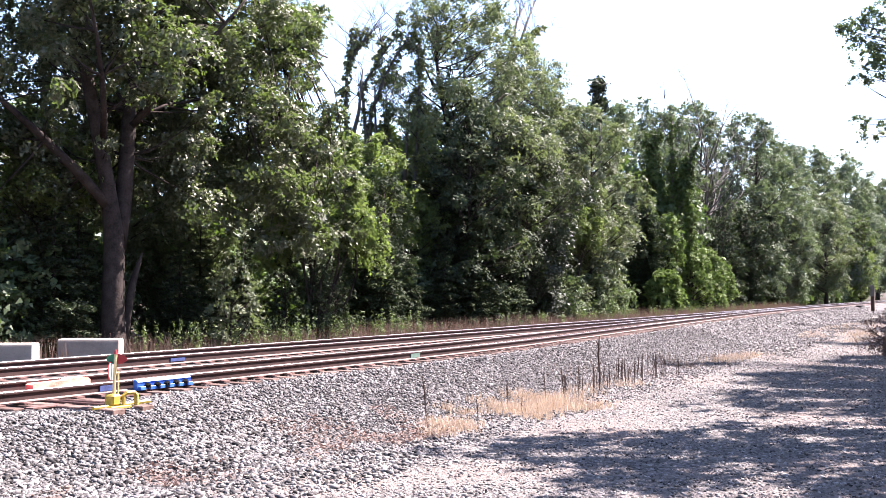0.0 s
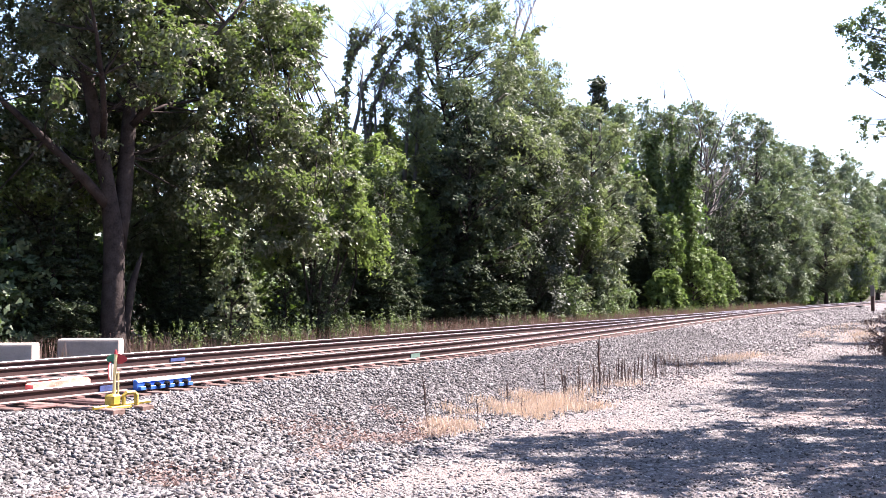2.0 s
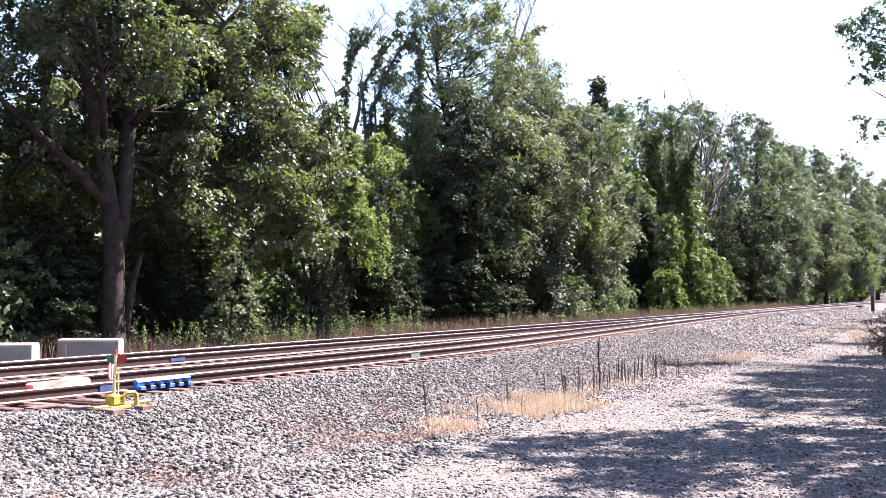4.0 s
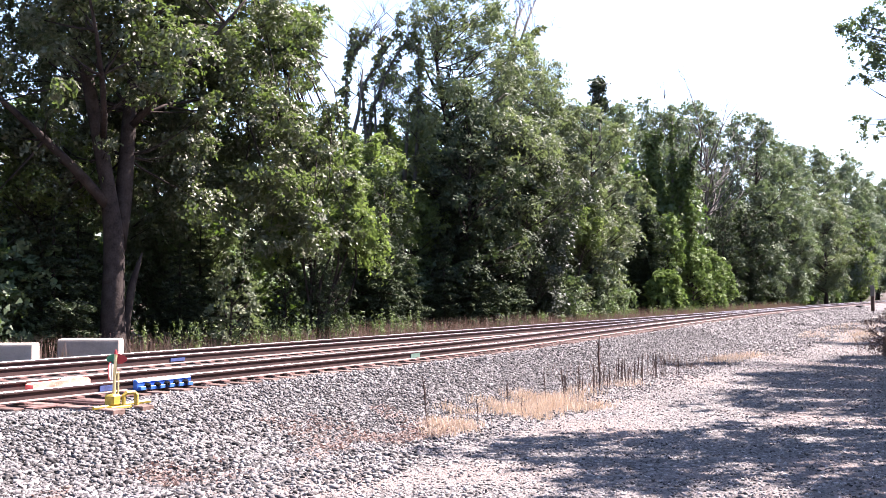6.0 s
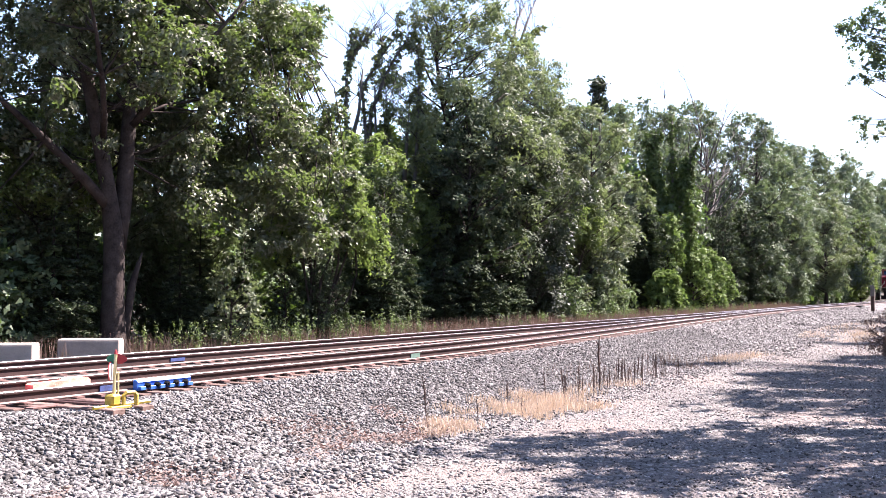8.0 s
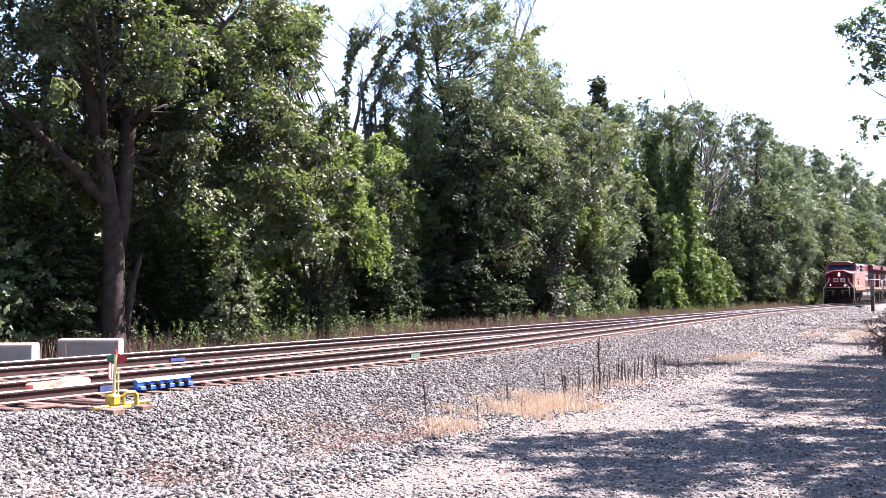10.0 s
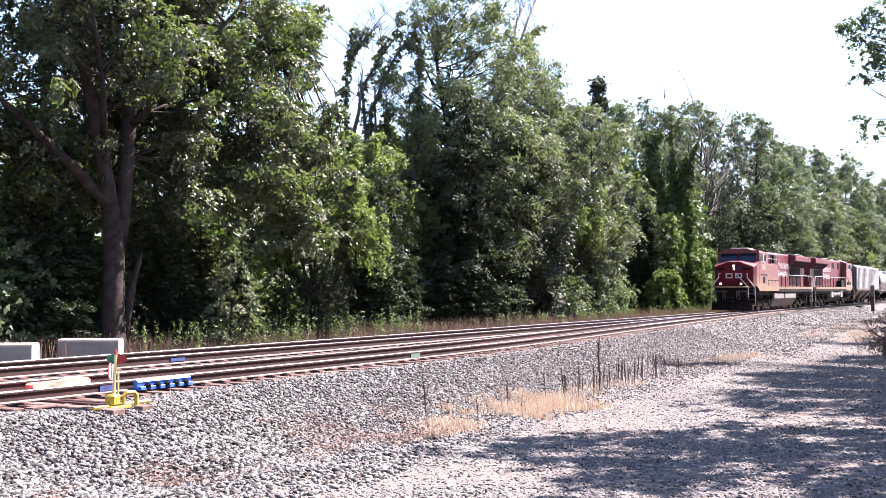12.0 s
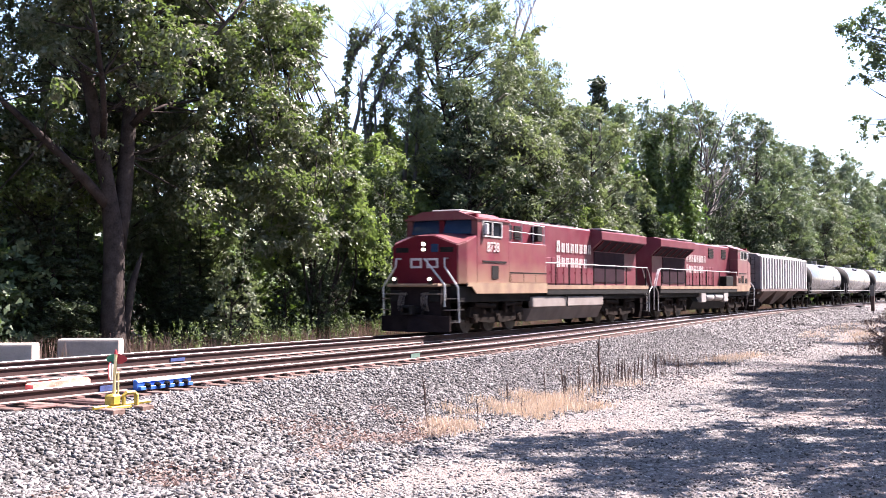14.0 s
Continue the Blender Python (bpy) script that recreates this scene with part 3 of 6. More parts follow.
def wheelset(parent, x, r, gauge=HALF, mesh_store={}):
    key = round(r, 3)
    if key not in mesh_store:
        bm = bmesh.new()
        tube(bm, [(0, -1.0, 0), (0, 1.0, 0)], 0.085, 10)
        for s in (-1, 1):
            disc(bm, (0, s * (gauge - 0.0), 0), (0, 1, 0), r, 0.13, 28)
            disc(bm, (0, s * (gauge - 0.075), 0), (0, 1, 0), r + 0.028, 0.03, 28)
            disc(bm, (0, s * (gauge + 0.07), 0), (0, 1, 0), 0.17, 0.08, 12)
            for k in range(4):
                a = k * math.tau / 4
                disc(bm, (math.cos(a) * r * 0.55, s * (gauge + 0.066), math.sin(a) * r * 0.55), (0, 1, 0), 0.06, 0.02, 8)
        ob = part("wheelset", bm, WHEEL, parent, smooth=False)
        mesh_store[key] = ob.data
    else:
        ob = new("wheelset", mesh_store[key])
        ob.parent = parent
    ob.matrix_basis = pose(x, 0, r)
    WHEELSETS.append((ob, x, r))
    return ob


def loco_truck(parent, x):
    bm = bmesh.new()
    for s in (-1, 1):
        out = [(-2.35, 0.62), (-2.2, 0.95), (-1.2, 0.98), (-0.9, 0.8), (0.9, 0.8), (1.2, 0.98), (2.2, 0.95), (2.35, 0.62), (1.5, 0.42), (0.7, 0.36), (-0.7, 0.36), (-1.5, 0.42)]
        prism(bm, [(x + u, w) for u, w in out], s * 1.12 - 0.07, s * 1.12 + 0.07, "y")
        for ax in (-1.87, 0, 1.87):
            box(bm, x + ax - 0.19, x + ax + 0.19, s * 1.14 - 0.1, s * 1.14 + 0.1, 0.36, 0.72, 0.03)
            disc(bm, (x + ax, s * 1.25, 0.533), (0, 1, 0), 0.13, 0.05, 12)
        for ax in (-1.25, -0.62, 0.62, 1.25):
            tube(bm, [(x + ax, s * 1.2, 0.72), (x + ax, s * 1.2, 1.12)], 0.10, 8)
        tube(bm, [(x - 2.1, s * 1.24, 1.05), (x - 0.4, s * 1.24, 0.98)], 0.09, 8)
        tube(bm, [(x + 0.5, s * 1.24, 1.02), (x + 2.0, s * 1.24, 1.08)], 0.07, 8)
    box(bm, x - 0.5, x + 0.5, -1.0, 1.0, 0.5, 1.2, 0.05)
    return part("truck_frame", bm, TRUCK, parent, "dusty dark cast truck frame")


def letters_bars(parent, x, y, z, counts, h, w, gap, flip):
    """Maker's lettering as plain pale bars, one a letter."""
    for row, k in enumerate(counts):
        for i in range(k):
            bm = bmesh.new()
            xx = x + (w + gap) * i * (1 if not flip else -1)
            z0, top = z - row * h * 1.55, h * (1.2 if i == 0 else 1.0)
            for a, b in ((-0.46, -0.18), (0.12, 0.38)):
                box(bm, xx + w * a, xx + w * b, y - 0.006, y + 0.006, z0, z0 + top)
            part("lettering_bar", bm, WHITE, parent)


def writing(parent, text, size, m, material):
    cu = bpy.data.curves.new("road_number", "FONT")
    cu.body, cu.size, cu.align_x, cu.extrude = text, size, "CENTER", 0.004
    tmp = new("road_number", cu)
    me = bpy.data.meshes.new_from_object(tmp.evaluated_get(bpy.context.evaluated_depsgraph_get()))
    bpy.data.objects.remove(tmp)
    me.materials.clear()
    me.materials.append(material)
    ob = new("road_number", me)
    ob.parent = parent
    ob.matrix_basis = m
    return ob


def locomotive(label, x0, reverse, lamps, road, tanks):
    """Six-axle diesel. Own space: x from the front coupler (0) to the rear one (22.3), camera side at -y."""
    L = 22.3
    turn = 180 if reverse else 0
    root = thing("locomotive", label, "locomotive", pose(x0 + (L if reverse else 0), MAIN, 0, 0, 0, turn), "train")
    E = 5.2 if tanks else 8.4      # where the full-width body ends and the walkway begins
    # platform and sill
    bm = bmesh.new()
    box(bm, 1.0, 21.4, -1.35, 1.35, 1.15, 1.72, 0.02)
    part("underframe", bm, BLACK, root)
    for s in (-1, 1):
        bm = bmesh.new()
        box(bm, E, 21.3, s * 1.50 - 0.04, s * 1.50 + 0.04, 1.62, 1.80)
        part("walkway_sill", bm, LOCO_SILL, root, "pale dusty walkway edge")
        bm = bmesh.new()
        box(bm, E, 21.3, s * 1.475 - 0.05, s * 1.475 + 0.05, 1.40, 1.616)
        part("side_sill", bm, BLACK, root)
    bm = bmesh.new()
    box(bm, E, 21.35, -1.46, 1.46, 1.73, 1.79)
    part("walkway", bm, BLACK, root)
    # nose
    bm = bmesh.new()
    f = [(0.95, y, z) for y, z in ((-1.36, 1.80), (-1.36, 3.22), (-0.42, 3.56), (0.42, 3.56), (1.36, 3.22), (1.36, 1.80))]
    k = [(1.4, y, z) for y, z in ((-1.5, 1.80), (-1.5, 3.36), (-0.42, 3.61), (0.42, 3.61), (1.5, 3.36), (1.5, 1.80))]
    g = [(2.2, y, z) for y, z in ((-1.5, 1.80), (-1.5, 3.60), (-0.42, 3.70), (0.42, 3.70), (1.5, 3.60), (1.5, 1.80))]
    fv, kv, gv = [bm.verts.new(p) for p in f], [bm.verts.new(p) for p in k], [bm.verts.new(p) for p in g]
    bm.faces.new(fv)
    bm.faces.new(gv[::-1])
    for i in range(6):
        bm.faces.new((fv[i], kv[i], kv[(i + 1) % 6], fv[(i + 1) % 6]))
        bm.faces.new((kv[i], gv[i], gv[(i + 1) % 6], kv[(i + 1) % 6]))
    bmesh.ops.bevel(bm, geom=list(bm.edges), offset=0.03, segments=2, affect="EDGES")
    part("nose", bm, LOCO_RED, root, "blunt red nose with a peaked top")
    # front plate in the darkened red, which paints in the nose's shade
    bm = bmesh.new()
    prism(bm, [(-1.34, 1.82), (-1.34, 3.19), (-0.42, 3.53), (0.42, 3.53), (1.34, 3.19), (1.34, 1.82)], 0.925, 0.948)
    part("nose_front", bm, LOCO_SHADE_RED, root)
    # nose and cab lower side, in one line with the cabinet behind the cab
    for s in (-1, 1):
        bm = bmesh.new()
        prism(bm, [(1.4, 1.86), (E, 1.86), (E, 1.46), (2.1, 1.46), (1.7, 1.72), (1.4, 1.72)], s * 1.515 - 0.02, s * 1.515 + 0.02, "y")
        part("skirt", bm, LOCO_SILL, root, "tan dust-covered lower skirt")
    bm = bmesh.new()
    box(bm, 2.18, 4.85, -1.5, 1.5, 1.75, 3.62, 0.03)
    box(bm, 4.8, E, -1.5, 1.5, 1.75, 2.5 if tanks else 3.46, 0.03)
    part("cab_body", bm, LOCO_RED, root)
    for s in (-1, 1):
        bm = bmesh.new()
        if tanks:
            box(bm, 5.9, 7.6, s * 1.22 - 0.24, s * 1.22 + 0.24, 1.80, 2.44, 0.02)
            part("battery_box", bm, BLACK, root, "dark box on the walkway")
            for k in range(3):
                bm = bmesh.new()
                box(bm, 2.4 + k * 0.9, 2.9 + k * 0.9, s * 1.515 - 0.015, s * 1.515 + 0.015, 2.02, 2.34)
                part("locker_door", bm, BLACK, root)
            bm = bmesh.new()
        else:
            box(bm, 4.9, 8.32, s * 1.508 - 0.012, s * 1.508 + 0.012, 1.88, 2.22)
            part("battery_box", bm, LOCO_RED, root, "dusty cabinet panel")
            bm = bmesh.new()
            box(bm, 4.9, 8.35, s * 1.51 - 0.015, s * 1.51 + 0.015, 2.235, 2.28)
            for k in range(3):
                box(bm, 5.0 + k * 1.12, 5.012 + k * 1.12, s * 1.512 - 0.015, s * 1.512 + 0.015, 1.9, 2.22)
        box(bm, 2.6, 4.6, s * 1.51 - 0.015, s * 1.51 + 0.015, 2.62, 2.68)
        part("trim_strip", bm, BLACK, root)
        bm = bmesh.new()
        box(bm, 3.35, 3.9, s * 1.51 - 0.015, s * 1.51 + 0.015, 2.02, 2.5)
        part("louvre", bm, BLACK, root)
    # upper cab with windows
    bm = bmesh.new()
    for s in (-1, 1):
        for a, b in ((2.2, 2.62), (4.2, 4.85)):
            box(bm, a, b, s * 1.47 - 0.03, s * 1.47 + 0.03, 3.6, 4.26)
        box(bm, 2.62, 4.2, s * 1.47 - 0.03, s * 1.47 + 0.03, 4.14, 4.26)
        box(bm, 2.2, 2.36, s * 1.36 - 0.1, s * 1.36 + 0.1, 3.6, 4.26)
    box(bm, 4.78, 4.85, -1.45, 1.45, 3.6, 4.3)
    part("cab_frame", bm, LOCO_RED, root)
    # windshield surround darkened by colour too, as it faces away from the sun
    bm = bmesh.new()
    box(bm, 2.19, 2.36, -0.1, 0.1, 3.66, 4.3)
    box(bm, 2.19, 2.36, -1.45, 1.45, 4.2, 4.4)
    part("windshield_frame", bm, LOCO_SHADE_RED, root)
    bm = bmesh.new()
    prism(bm, [(-1.54, 4.22), (-0.75, 4.50), (0.75, 4.50), (1.54, 4.22), (1.54, 4.18), (-1.54, 4.18)], 2.05, 4.95)
    part("cab_roof", bm, LOCO_RED, root, "faded red sloped cab roof")
    bm = bmesh.new()
    box(bm, 2.5, 4.2, -0.62, 0.62, 4.5, 4.60, 0.04)
    part("roof_cooler", bm, TANKGREY, root)
    for a, b in ((-1.26, -0.1), (0.1, 1.26)):
        bm = bmesh.new()
        prism(bm, [(2.12, 3.66), (2.35, 4.22), (2.38, 4.22), (2.15, 3.66)], a, b, "y")
        part("windshield", bm, GLASS, root)
    for s in (-1, 1):
        bm = bmesh.new()
        box(bm, 2.66, 4.16, s * 1.46 - 0.01, s * 1.46 + 0.01, 3.6, 4.14)
        sw = part("side_window", bm, WINDOW_DARK, root)
        bm = bmesh.new()
        for a, b, c, d in ((2.6, 4.22, 3.56, 3.61), (2.6, 4.22, 4.12, 4.16), (2.6, 2.66, 3.6, 4.14), (3.36, 3.42, 3.6, 4.14), (4.16, 4.22, 3.6, 4.14)):
            box(bm, a, b, s * 1.505 - 0.02, s * 1.505 + 0.02, c, d)
        part("window_frame", bm, SILVER, sw, "bright aluminium window frame")
        bm = bmesh.new()
        box(bm, 2.66, 2.82, s * 1.60 - 0.06, s * 1.60 + 0.06, 3.64, 4.05, 0.02)
        part("mirror", bm, SILVER, root)
    # hood
    bm = bmesh.new()
    prism(bm, [(-0.95, 1.79), (-0.95, 4.33), (-0.84, 4.42), (0.84, 4.42), (0.95, 4.33), (0.95, 1.79)], 4.85, 21.0)
    part("hood", bm, LOCO_HOOD, root, "long faded red engine hood")
    for s in (-1, 1):
        for k in range(2):
            bm = bmesh.new()
            g0 = (5.9 + k * 3.0) if tanks else (5.55 + k * 0.85)
            for j in range(6):
                box(bm, g0, g0 + (1.1 if tanks else 0.65), s * 0.97 - 0.02, s * 0.97 + 0.02, 3.62 + j * 0.095, 3.69 + j * 0.095)
            part("grille", bm, BLACK, root)
        if not tanks:
            bm = bmesh.new()
            box(bm, 8.05, 8.55, s * 1.1 - 0.16, s * 1.1 + 0.16, 3.6, 4.22, 0.02)
            part("blower_box", bm, BLACK, root)
        for k in range(9):
            bm = bmesh.new()
            xx = 8.75 + k * 0.68
            box(bm, xx, xx + 0.62, s * 0.962 - 0.014, s * 0.962 + 0.014, 1.86, 2.98, 0.01)
            door = part("hood_door", bm, LOCO_HOOD, root)
            bm = bmesh.new()
            box(bm, xx + 0.5, xx + 0.58, s * 0.985 - 0.012, s * 0.985 + 0.012, 2.3, 2.38)
            part("latch", bm, LOCO_SHADE_RED, door)
        # radiator wing
        bm = bmesh.new()
        prism(bm, [(s * 0.9, 4.44), (s * 1.48, 4.32), (s * 1.5, 4.28), (s * 1.5, 3.94), (s * 0.9, 3.42)], 14.75, 21.1)
        part("radiator_wing", bm, LOCO_HOOD, root, "overhanging faded radiator wing")
        bm = bmesh.new()
        prism(bm, [(s * 1.47, 3.905), (s * 0.96, 3.46), (s * 0.96, 3.42), (s * 1.47, 3.865)], 15.0, 20.9)
        part("radiator_intake", bm, INTAKE, root, "dark screen under the radiator wing")
        for k in range(7):
            bm = bmesh.new()
            prism(bm, [(s * 1.48, 3.875), (s * 0.97, 3.425), (s * 0.97, 3.39), (s * 1.48, 3.84)], 15.0 + k * 0.97, 15.05 + k * 0.97)
            part("screen_bar", bm, LOCO_SHADE_RED, root)
        bm = bmesh.new()
        box(bm, 14.95, 17.9, s * 1.06 - 0.34, s * 1.06 + 0.34, 4.42, 4.47)
        part("radiator_screen", bm, SILVER, root)
        # dark intake panel on the hood; its colour deepens the wing's cast shadow
        bm = bmesh.new()
        box(bm, 15.1, 19.2, s * 0.96 - 0.02, s * 0.96 + 0.02, 1.95, 3.38)
        part("intake_shade_panel", bm, INTAKE, root)
        # handrail
        bm = bmesh.new()
        tube(bm, [(E - 0.1, s * 1.48, 2.0), (E - 0.1, s * 1.48, 2.72), (21.2, s * 1.48, 2.72), (21.5, s * 1.48, 2.5), (22.0, s * 1.48, 1.75), (21.55, s * 1.48, 1.45), (21.55, s * 1.48, 0.45)], 0.026, 6)
        part("handrail", bm, SILVER, root, "long bright handrail")
        bm = bmesh.new()
        tube(bm, [(21.0, s * 1.3, 2.7), (21.7, s * 1.3, 1.9), (21.7, s * 1.3, 0.5)], 0.024, 6)
        part("handrail", bm, SILVER, root)
        for k in range(9):
            bm = bmesh.new()
            tube(bm, [(9.4 + k * 1.45, s * 1.48, 1.6), (9.4 + k * 1.45, s * 1.48, 2.72)], 0.03, 6)
            part("stanchion", bm, BLACK, root)
        # rails above the cabinet
        if not tanks:
            bm = bmesh.new()
            tube(bm, [(4.9, s * 1.46, 4.26), (8.3, s * 1.46, 4.20)], 0.022, 5)
            tube(bm, [(4.9, s * 1.46, 3.88), (8.3, s * 1.46, 3.84)], 0.018, 5)
            for k in range(4):
                tube(bm, [(5.0 + k * 1.08, s * 1.46, 3.44), (5.0 + k * 1.08, s * 1.46, 4.24)], 0.022, 5)
            part("roof_rail", bm, SILVER, root)
        # nose steps and grab irons
        bm = bmesh.new()
        if s < 0:
            tube(bm, [(0.9, s * 0.10, 2.68), (0.55, s * 0.2, 2.70), (0.50, s * 0.35, 2.60), (0.45, s * 1.10, 1.78), (0.40, s * 1.14, 1.70), (0.40, s * 1.14, 1.0)], 0.03, 6)
            part("grab_iron", bm, SILVER, root)
            bm = bmesh.new()
        tube(bm, [(0.9, s * 0.98, 2.72), (0.62, s * 1.0, 2.72), (0.6, s * 1.02, 2.42), (0.6, s * 1.5, 1.78), (0.62, s * 1.56, 1.65), (0.7, s * 1.56, 0.45), (0.5, s * 1.2, 0.45)], 0.032, 6)
        part("grab_iron", bm, SILVER, root)
        for z in (0.5, 0.9, 1.3):
            bm = bmesh.new()
            box(bm, 0.5, 1.2, s * 1.28 - 0.22, s * 1.28 + 0.22, z - 0.03, z)
            st = part("step", bm, BLACK, root)
            bm = bmesh.new()
            box(bm, 0.47, 0.498, s * 1.28 - 0.22, s * 1.28 + 0.22, z - 0.035, z + 0.005)
            part("step_edge", bm, TANK_LOW, st)
            bm = bmesh.new()
            box(bm, 20.95, 21.5, s * 1.33 - 0.18, s * 1.33 + 0.18, z - 0.03, z)
            part("step", bm, BLACK, root)
    # fuel tank
    bm = bmesh.new()
    if tanks:
        prism(bm, [(-1.1, 1.15), (1.1, 1.15), (1.3, 0.9), (1.1, 0.4), (-1.1, 0.4), (-1.3, 0.9)], 7.1, 14.6)
        part("fuel_tank", bm, BLACK, root)
        for s in (-1, 1):
            for a in (8.6, 10.6):
                bm = bmesh.new()
                tube(bm, [(a, s * 1.28, 1.12), (a + 0.08, s * 1.28, 1.12), (a + 1.6, s * 1.28, 1.12), (a + 1.68, s * 1.28, 1.12)], [0.17, 0.23, 0.23, 0.17], 14)
                part("air_reservoir", bm, TANKGREY, root, "pale grey air reservoir", True)
            for a in (7.4, 12.5):
                bm = bmesh.new()
                box(bm, a, a + 1.0, s * 1.35 - 0.16, s * 1.35 + 0.16, 0.82, 1.40, 0.03)
                part("equipment_box", bm, TANKGREY, root)
    else:
        prism(bm, [(-1.42, 0.86), (-1.15, 0.32), (1.15, 0.32), (1.42, 0.86)], 7.1, 15.0)
        part("fuel_tank", bm, TANK_LOW, root, "darker lower fuel tank")
        for s in (-1, 1):
            bm = bmesh.new()
            box(bm, 7.1, 15.0, s * 1.36 - 0.1, s * 1.36 + 0.1, 0.87, 1.32, 0.04)
            part("tank_panel", bm, TANK_TOP, root, "dust-grey upper tank panel")
            bm = bmesh.new()
            tube(bm, [(10.4, s * 1.49, 1.36), (10.6, s * 1.5, 1.28), (10.6, s * 1.49, 0.9)], 0.03, 6)
            part("fuel_pipe", bm, BLACK, root)
    # pilot, plough, couplers
    for e in (0, 1):
        bm = bmesh.new()
        a, b = (0.28, 1.0) if e == 0 else (21.4, 21.75)
        prism(bm, [(-1.04, 1.75), (1.04, 1.75), (1.04, 0.62), (0.95, 0.16), (-0.95, 0.16), (-1.04, 0.62)], a, b)
        part("pilot", bm, PLOUGH, root, "grimy black steel pilot")
        bm = bmesh.new()
        c, d = (-0.35, 0.4) if e == 0 else (21.7, 22.3)
        box(bm, c, d, -0.14, 0.14, 0.76, 1.0, 0.03)
        box(bm, c, c + 0.3, -0.2, 0.2, 0.72, 1.06, 0.04)
        part("coupler", bm, BLACK, root)
        for s in (-0.55, 0.55):
            bm = bmesh.new()
            xx = 0.16 if e == 0 else 21.85
            tube(bm, [(xx, s, 1.35), (xx - 0.12, s * 0.9, 0.9), (xx - 0.1, s * 0.6, 0.62), (xx, s * 0.3, 0.6)], 0.035, 6)
            part("air_hose", bm, BLACK, root)
    for s in (-1, 1):
        bm = bmesh.new()
        V = [bm.verts.new(p) for p in ((-0.12, 0, 0.74), (0.26, s * 1.42, 0.66), (0.26, s * 1.42, 0.12), (-0.30, 0, 0.12), (0.3, 0, 0.74), (0.34, s * 1.42, 0.66), (0.34, s * 1.42, 0.12), (0.3, 0, 0.12))]
        for q in ((0, 1, 2, 3), (4, 5, 6, 7), (0, 1, 5, 4), (1, 2, 6, 5), (2, 3, 7, 6), (3, 0, 4, 7)):
            bm.faces.new([V[i] for i in q])
        part("plough_blade", bm, PLOUGH, root, "curved snow plough blade")
        bm = bmesh.new()
        box(bm, 0.24, 0.275, s * 0.78 - 0.2, s * 0.78 + 0.2, 1.18, 1.58, 0.01)
        part("pilot_plate", bm, BLACK, root)
        bm = bmesh.new()
        tube(bm, [(0.2, s * 0.3, 1.45), (0.14, s * 1.2, 1.45)], 0.02, 6)
        part("uncoupling_lever", bm, TANK_LOW, root)
        for k in range(3):
            bm = bmesh.new()
            y = s * (0.36 + 0.1 * k)
            tube(bm, [(0.24, y, 1.5), (0.1, y, 1.3), (0.08, y + s * 0.03, 1.05), (0.2, y + s * 0.05, 0.85)], 0.022, 6)
            part("control_hose", bm, TANK_LOW, root)
    bm = bmesh.new()
    box(bm, 0.06, 0.95, -1.06, 1.06, 1.70, 1.82, 0.03)
    part("anticlimber", bm, LOCO_SILL, root)
    # lamps
    for y, z, r in ((0.0, 3.25, 0.05), (0.0, 3.05, 0.05), (-0.72, 1.98, 0.042), (0.72, 1.98, 0.042)):
        bm = bmesh.new()
        xl = 0.90 if z > 2.5 else 0.08
        disc(bm, (xl, y, z), (1, 0, 0), r + 0.05, 0.08, 16)
        if z < 2.5:
            box(bm, xl - 0.02, xl + 0.08, y - 0.05, y + 0.05, 1.79, z)
        h = part("headlight", bm, BLACK, root)
        bm = bmesh.new()
        disc(bm, (xl - 0.045, y, z), (1, 0, 0), r, 0.02, 16)
        part("lens", bm, LAMP if lamps else GLASS, h)
    # number boards, door, emblem
    for y in (-0.93, 0.93):
        bm = bmesh.new()
        box(bm, 0.90, 0.93, y - 0.27, y + 0.27, 2.95, 3.13)
        part("number_board", bm, BLACK, root)
    bm = bmesh.new()
    box(bm, 0.895, 0.925, -0.58, -0.28, 2.95, 3.25, 0.01)
    part("nose_window", bm, GLASS, root)
    for a, b, c, d in ((0.10, 0.18, 2.38, 2.74), (0.18, 0.5, 2.38, 2.46), (0.18, 0.5, 2.66, 2.74), (0.5, 0.58, 2.38, 2.74), (-0.18, -0.1, 2.38, 2.74), (-0.5, -0.18, 2.66, 2.74), (-0.58, -0.5, 2.38, 2.74), (-0.5, -0.18, 2.38, 2.46)):
        bm = bmesh.new()
        box(bm, 0.905, 0.922, a, b, c, d)
        part("emblem_bar", bm, GRIME_WHITE, root)
    for s in (-1, 1):
        letters_bars(root, 10.85 if s < 0 else 14.6, s * 0.982, 3.24, (8, 7), 0.42, 0.36, 0.16, s > 0)
        if road:
            writing(root, road, 0.52, pose(3.45, s * 1.52, 3.02, 90, 0, 0 if s < 0 else 180), WHITE)
    # roof gear
    bm = bmesh.new()
    box(bm, 9.4, 10.9, -0.55, 0.55, 4.42, 4.52, 0.03)
    box(bm, 11.6, 13.6, -0.6, 0.6, 4.42, 4.50, 0.03)
    tube(bm, [(12.5, 0, 4.5), (12.5, 0, 4.62)], 0.3, 12)
    part("exhaust_stack", bm, BLACK, root)
    bm = bmesh.new()
    for y in (-0.15, 0.0, 0.15):
        tube(bm, [(5.3, y, 4.5), (4.9, y, 4.52)], [0.03, 0.07], 8)
    tube(bm, [(5.3, 0, 4.42), (5.3, 0, 4.52)], 0.03, 6)
    part("horn", bm, SILVER, root)
    for x in (4.45, 17.85):
        loco_truck(root, x)
        for ax in (-1.87, 0, 1.87):
            wheelset(root, x + ax, 0.533)
    return root


